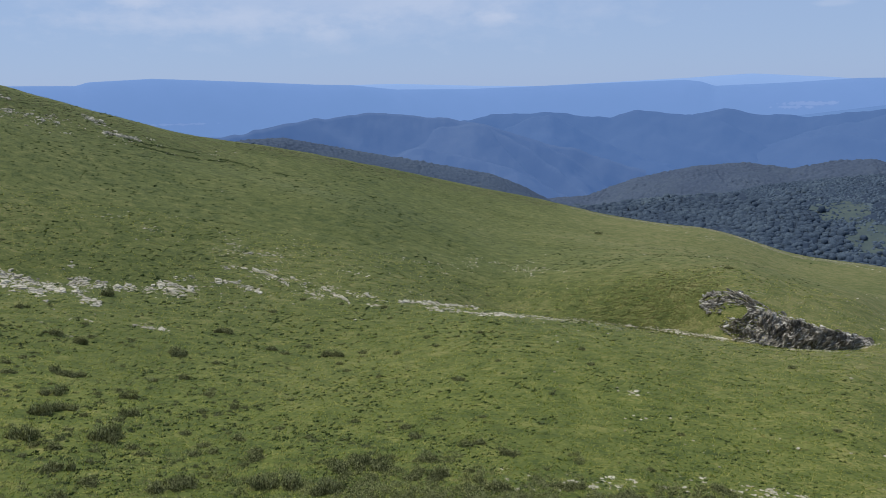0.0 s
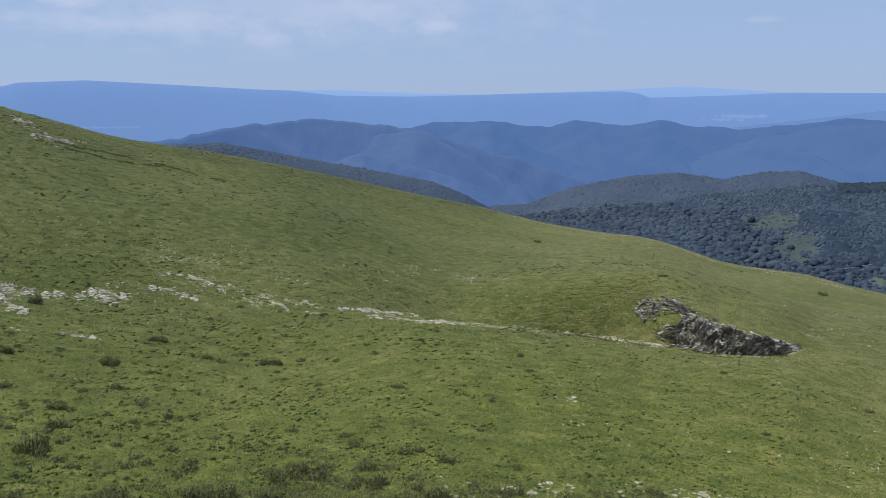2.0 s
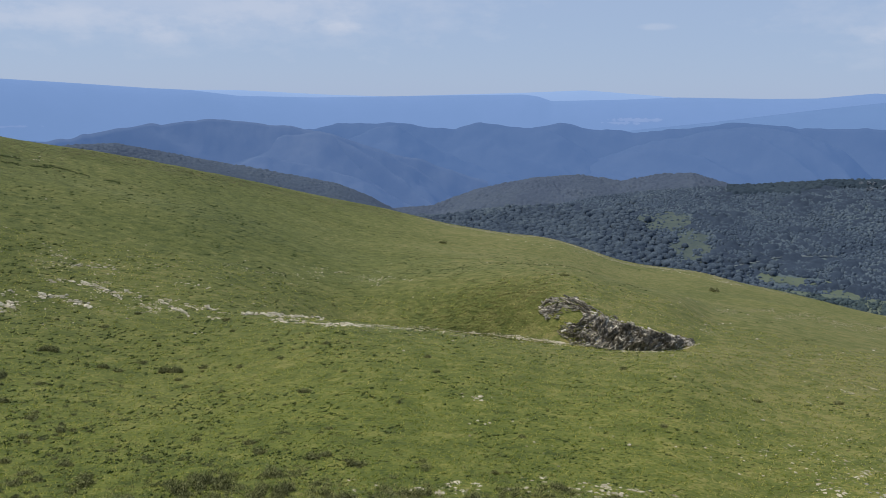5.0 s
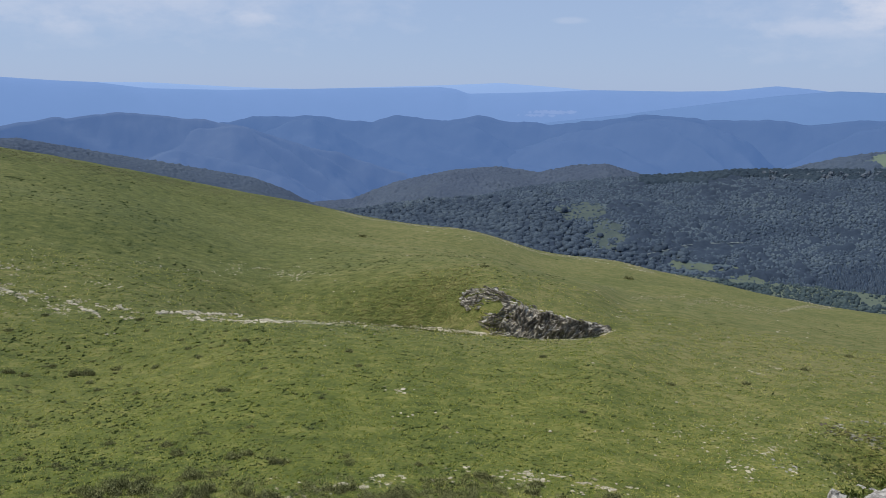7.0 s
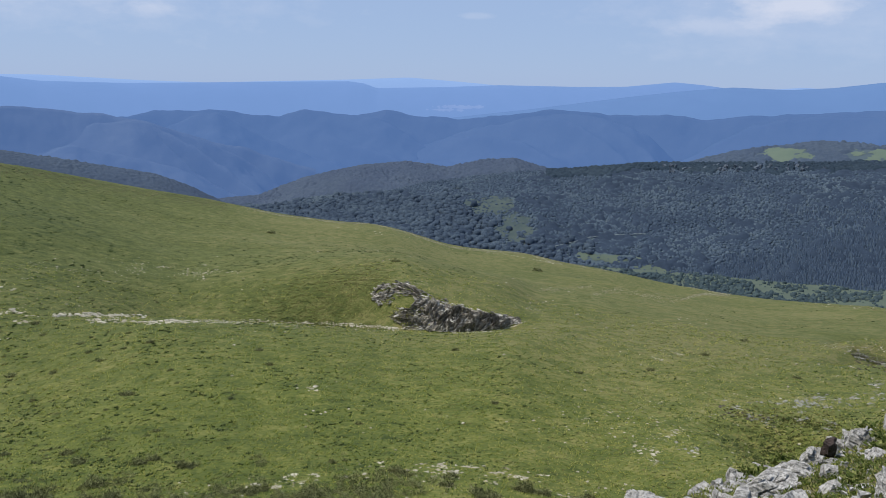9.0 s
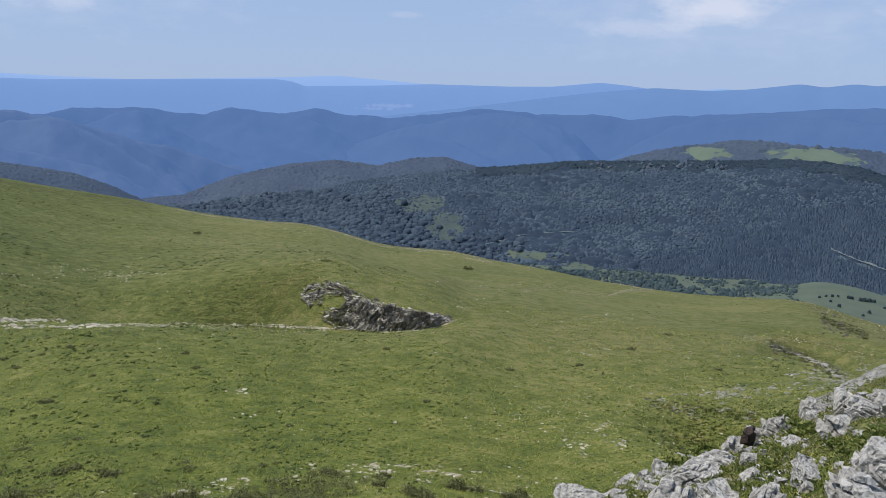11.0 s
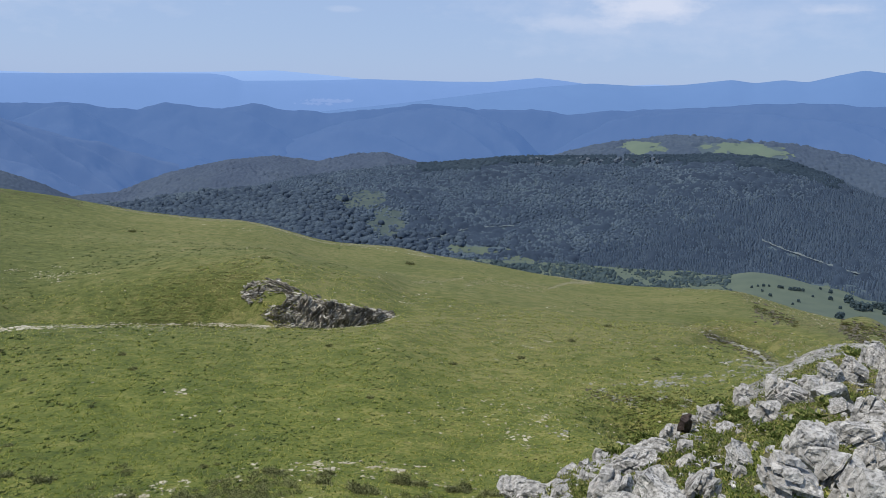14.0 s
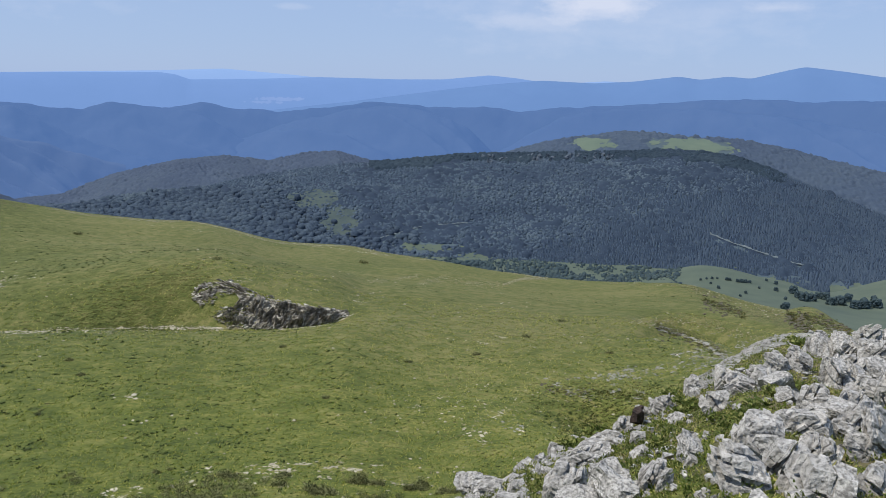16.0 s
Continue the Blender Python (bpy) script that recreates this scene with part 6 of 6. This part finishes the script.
strew("gully_grass", np.column_stack([ground_many(a, d), w, w * 0.5]), TUFTS, BROWN, "brown grass on the sides of the stony gully", "grass", 29)
rows = []
for a0, e0, a1, e1, count, wide in ((53.5, -14.1, 56.4, -14.9, 150, 0.15), (58.9, -14.4, 60.6, -15.5, 240, 0.18), (59.6, -14.35, 63, -15.1, 240, 0.2), (50.7, -16.25, 55.1, -17.5, 170, 0.16), (43.2, -21.05, 50.6, -20.95, 150, 0.16)):
    for k in range(count):
        q = nrng.uniform()
        p = seen_at(a0 + (a1 - a0) * q, e0 + (e1 - e0) * q + nrng.normal(0, wide), 36)
        if p:
            size = p.length * radians(nrng.uniform(0.08, 0.26))
            rows.append((p.x, p.y, p.z, size, 0.6 * size))
strew("scarp_herbs", rows[::3], [blade_clump(16, 994 + k, 0.5, 0.8, 0.07, 0.6) for k in range(3)], HERB, "dark herbs growing along the broken scarps", "grass", 23)
strew("scarp_grass", [r for i, r in enumerate(rows) if i % 3], [blade_clump(16, 997 + k, 0.5, 0.8, 0.07, 0.6) for k in range(3)], BROWN, "brown grass growing along the broken scarps", "grass", 25)
rows = []
for way, count in (([(-21.01, -3.13), (-19.29, -3.59), (-17.26, -4.08), (-15.19, -4.64), (-13.61, -5.11), (-12.01, -5.66), (-10.64, -5.96)], 620), ([(-20.78, -3.43), (-19.31, -3.86), (-17.68, -4.4), (-16.26, -4.64), (-14.81, -4.89)], 420)):
    for k in range(count):
        a = nrng.uniform(way[0][0], way[-1][0])
        if value_noise(a * 1.3, count, 95) > -0.5:
            p = seen_at(a, float(curve_at(way, a, 1)) + nrng.normal(0, 0.022), 140)
            rows += [(p.x, p.y, p.z - 0.05, 0.6, 0.24)] if p else []
strew("track_edge", rows, [blade_clump(16, 970 + k, 0.5, 0.8, 0.07, 0.6) for k in range(3)], HERB, "dark grassy edges of an old sheep track", "grass", 20)
# thin dry grass along the stony brow of the slope
rows = []
for k in range(9000):
    a = nrng.uniform(-33, 8)
    e = float(curve_at(CREST, a, 2)) - abs(nrng.normal(0, 0.9 if a < -14 else 0.3)) - 0.05
    p = seen_at(a, e, 140)
    if p:
        w = nrng.uniform(0.4, 1.1)
        rows.append((p.x, p.y, p.z - 0.03, w, w * 0.3))
strew("brow_grass", rows, TUFTS, BROW, "thin greyish dry grass along the stony brow", "grass", 28)
# dry ground on the broken upper slope, and pale worn rims along the brows: bearing, elevation
rows = []
for k in range(3200):
    a = nrng.uniform(52, 60.5)
    p = seen_at(a, float(curve_at(CREST, a, 2)) - 0.1 - abs(nrng.normal(0, 0.5)) * min(1.0, (a - 51) / 3), 60)
    if p and value_noise(a * 1.5, p.length / 9, 97) > -0.35:
        w = nrng.uniform(0.3, 0.8)
        rows.append((p.x, p.y, p.z - 0.02, w, 0.28 * w))
for k in range(1300):
    a = nrng.uniform(50.4, 55.4)
    p = seen_at(a, float(np.interp(a, [50.6, 51.7, 52.7, 53.9, 54.6, 55.3], [-16.2, -16.5, -16.7, -16.9, -17.3, -17.65])) + abs(nrng.normal(0, 0.28)), 60)
    if p:
        w = nrng.uniform(0.2, 0.5)
        rows.append((p.x, p.y, p.z - 0.02, w, 0.3 * w))
strew("scarp_dry_grass", rows, TUFTS, BROW, "greyish dry grass on the broken upper slope", "grass", 30)
rows = []
for way, count, spread in (([(33.56, -14.14), (35.42, -13.73), (37.29, -14.01), (39.47, -14.07)], 420, 0.14), ([(39.62, -14.07), (40.99, -13.56), (42.83, -13.46)], 420, 0.05),
                           ([(29.84, -14.03), (31.23, -13.95), (33.55, -13.62)], 160, 0.06), ([(29.52, -11.77), (31.36, -11.96), (33.37, -12.41), (35.69, -12.51), (37.56, -12.73), (40.36, -13.18), (42.52, -13.45)], 520, 0.04)):
    for k in range(count):
        a = nrng.uniform(way[0][0], way[-1][0])
        p = seen_at(a, float(curve_at(way, a, 1)) + nrng.normal(0, spread) - 0.03, 60)
        if p:
            w = p.length * radians(nrng.uniform(0.09, 0.2))
            rows.append((p.x, p.y, p.z - 0.02, w, 0.35 * w))
# the worn edge of the far brow
for k in range(1900):
    a = nrng.uniform(9, 31.5)
    p = seen_at(a, float(curve_at(CREST, a, 2)) - 0.04 - abs(nrng.normal(0, 0.05)), 200)
    if p:
        w = nrng.uniform(0.5, 1.1)
        rows.append((p.x, p.y, p.z - 0.02, w, 0.32 * w))
strew("rim_grass", rows, TUFTS, RIM_STRAW, "pale dry grass along the worn brows of the slope", "grass", 31)
# small white stones strewn in the turf
n = 1500
a, d = nrng.uniform(-34, 60, n), 28 * (200 / 28) ** nrng.uniform(0, 1, n)
clump = (value_noise(a / 5.0, np.log(d) * 7, 45) + nrng.normal(0, 0.3, n) > 0.35) & ((a > 6) | (d > 75))
a, d = a[clump], d[clump]
w = nrng.uniform(0.04, 0.11, len(a)) * (d / 45) ** 0.6
pebble = []
for k in range(4):
    me = boulder_mesh("pebble", 980 + k, STONE, 0, 0.6, 1.0, 0.10, 6)
    me.calc_loop_triangles()
    pebble.append((np.array([v.co[:] for v in me.vertices]) * 2, np.array([t.vertices[:] for t in me.loop_triangles])))
    bpy.data.meshes.remove(me)
strew("white_stones", np.column_stack([ground_many(a, d), w, w * 0.6]), pebble, PALE, "small white limestone pieces strewn in the turf", "stones", 15)


# leafy plants and turf on the near spur
def leaf_clump(count, seed):
    rng = np.random.default_rng(seed)
    verts, faces = [], []
    for k in range(count):
        c = np.array([*(rng.normal(0, 0.3, 2)), 0.1 + 0.5 * rng.uniform()])
        u = rng.normal(0, 1, 3)
        u[2] = abs(u[2]) + 0.3
        u /= np.linalg.norm(u)
        w = np.cross(u, rng.normal(0, 1, 3))
        w /= np.linalg.norm(w)
        ln, wd = rng.uniform(0.25, 0.5), rng.uniform(0.05, 0.11)
        b = len(verts)
        verts += [c, c + u * ln * 0.5 + w * wd, c + u * ln, c + u * ln * 0.5 - w * wd]
        faces += [(b, b + 1, b + 2), (b, b + 2, b + 3)]
    return np.array(verts), np.array(faces)


n = 5200
a = nrng.uniform(34, 70, n)
dk = control(KNOLL, 1, 1.0)
d = 3.0 + (np.interp(a, AZ, dk) * 1.03 - 3.0) * nrng.uniform(0, 1, n) ** 0.8
pts = ground_many(a, d)
lush = value_noise(pts[:, 0] / 1.6, pts[:, 1] / 1.6, 61) + 0.3 * nrng.normal(size=n) > 0.05
w = nrng.uniform(0.06, 0.2, n)
strew("leafy_plants", np.column_stack([pts, 0.6 * w, w * nrng.uniform(0.35, 0.8, n)])[lush], [leaf_clump(20, 1000 + k) for k in range(5)], LEAFY, "lush green leafy plants between the boulders", "plants", 62)
n = 17000
a = nrng.uniform(34, 70, n)
d = 3.0 + (np.interp(a, AZ, dk) * 1.08 - 3.0) * nrng.uniform(0, 1, n) ** 0.8
w = nrng.uniform(0.05, 0.13, n)
strew("spur_turf", np.column_stack([ground_many(a, d), w, w * nrng.uniform(0.3, 0.65, n)]), TUFTS, TUFT, "tufted turf on the near rocky spur", "grass", 63)
n = 2600
a = nrng.uniform(36, 69, n)
d = 3.5 + (np.interp(a, AZ, dk) - 3.5) * nrng.uniform(0, 1, n) ** 0.8
pts = ground_many(a, d)
rubble = value_noise(pts[:, 0] / 1.3, pts[:, 1] / 1.3, 66) + 0.4 * nrng.normal(size=n) > 0.1
w = nrng.uniform(0.03, 0.14, n) * (1 + (nrng.uniform(size=n) > 0.93) * 1.2)
strew("spur_rubble", np.column_stack([pts, w, w])[rubble], SLABS, STONE, "small broken limestone rubble on the spur", "stones", 67)
n = 22000
a = nrng.uniform(34, 70, n)
d = 3.0 + (np.interp(a, AZ, dk) * 1.08 - 3.0) * nrng.uniform(0, 1, n) ** 0.8
pts = ground_many(a, d)
dry = value_noise(pts[:, 0] / 1.1, pts[:, 1] / 1.1, 68) + 0.35 * nrng.normal(size=n) > -0.05
w = nrng.uniform(0.04, 0.11, n)
strew("spur_dry_turf", np.column_stack([pts, w, w * nrng.uniform(0.3, 0.6, n)])[dry], TUFTS, STRAW, "dry straw-coloured turf among the boulders", "grass", 69)

rows = []
for k in range(3600):
    a = nrng.uniform(53.5, 60.8)
    d = float(curve_at(KNOLL, a, 1)) * nrng.uniform(0.74, 1.03)
    p = ground_at(a, d)
    size = nrng.uniform(0.05, 0.17)
    rows.append((p.x, p.y, p.z, size, size * 0.7))
strew("spur_gravel", rows, SLABS, SCREE, "grey limestone gravel along the edge of the spur", "stones", 70)


# low leafy bushes in the hollows of the spur: bearing, elevation, width in degrees
BUSHES = [(60.2, -16.35, 1.2), (59.6, -16.15, 0.9), (48.3, -23.6, 1.2), (46.0, -24.2, 1.2), (53.1, -21.3, 1.4), (55.6, -22.0, 1.5), (57.7, -21.3, 1.6), (52.1, -20.8, 1.2), (45.5, -24.0, 1.8), (47.3, -23.4, 1.6), (53.1, -21.9, 1.5), (54.0, -21.4, 1.5), (57.1, -21.6, 1.4), (58.0, -20.8, 1.8), (59.0, -19.7, 1.6), (60.5, -19.1, 1.5), (59.9, -16.3, 0.9), (56.4, -22.3, 1.3), (58.0, -22.3, 1.5), (51.8, -24.0, 1.3), (43.7, -27.7, 1.4)]
BUSH_LEAVES = [mesh_of("foliage", *leaf_clump(170, 1040 + k), LEAFY) for k in range(3)]
BUSH_STEMS = [mesh_of("stems", *blade_clump(14, 1050 + k, 0.2, 0.7, 0.015, 0.5), WOODY) for k in range(3)]
for k, (a, e, w) in enumerate(BUSHES):
    p = spur_point(a, e)
    d = (p - Vector((0, 0, EYE))).length
    bush = tagged(new("leafy_bush"), "low dark green leafy bush between limestone blocks", "bush", "bushes on the spur")
    bush.matrix_basis = Matrix.Translation(p) @ pose(0, 0, 0, 0, 0, 67 * k) @ Matrix.Diagonal((d * radians(w) * 0.75, d * radians(w) * 0.75, d * radians(w) * 0.55, 1))
    part("foliage", BUSH_LEAVES[k % 3], bush)
    part("stems", BUSH_STEMS[k % 3], bush)
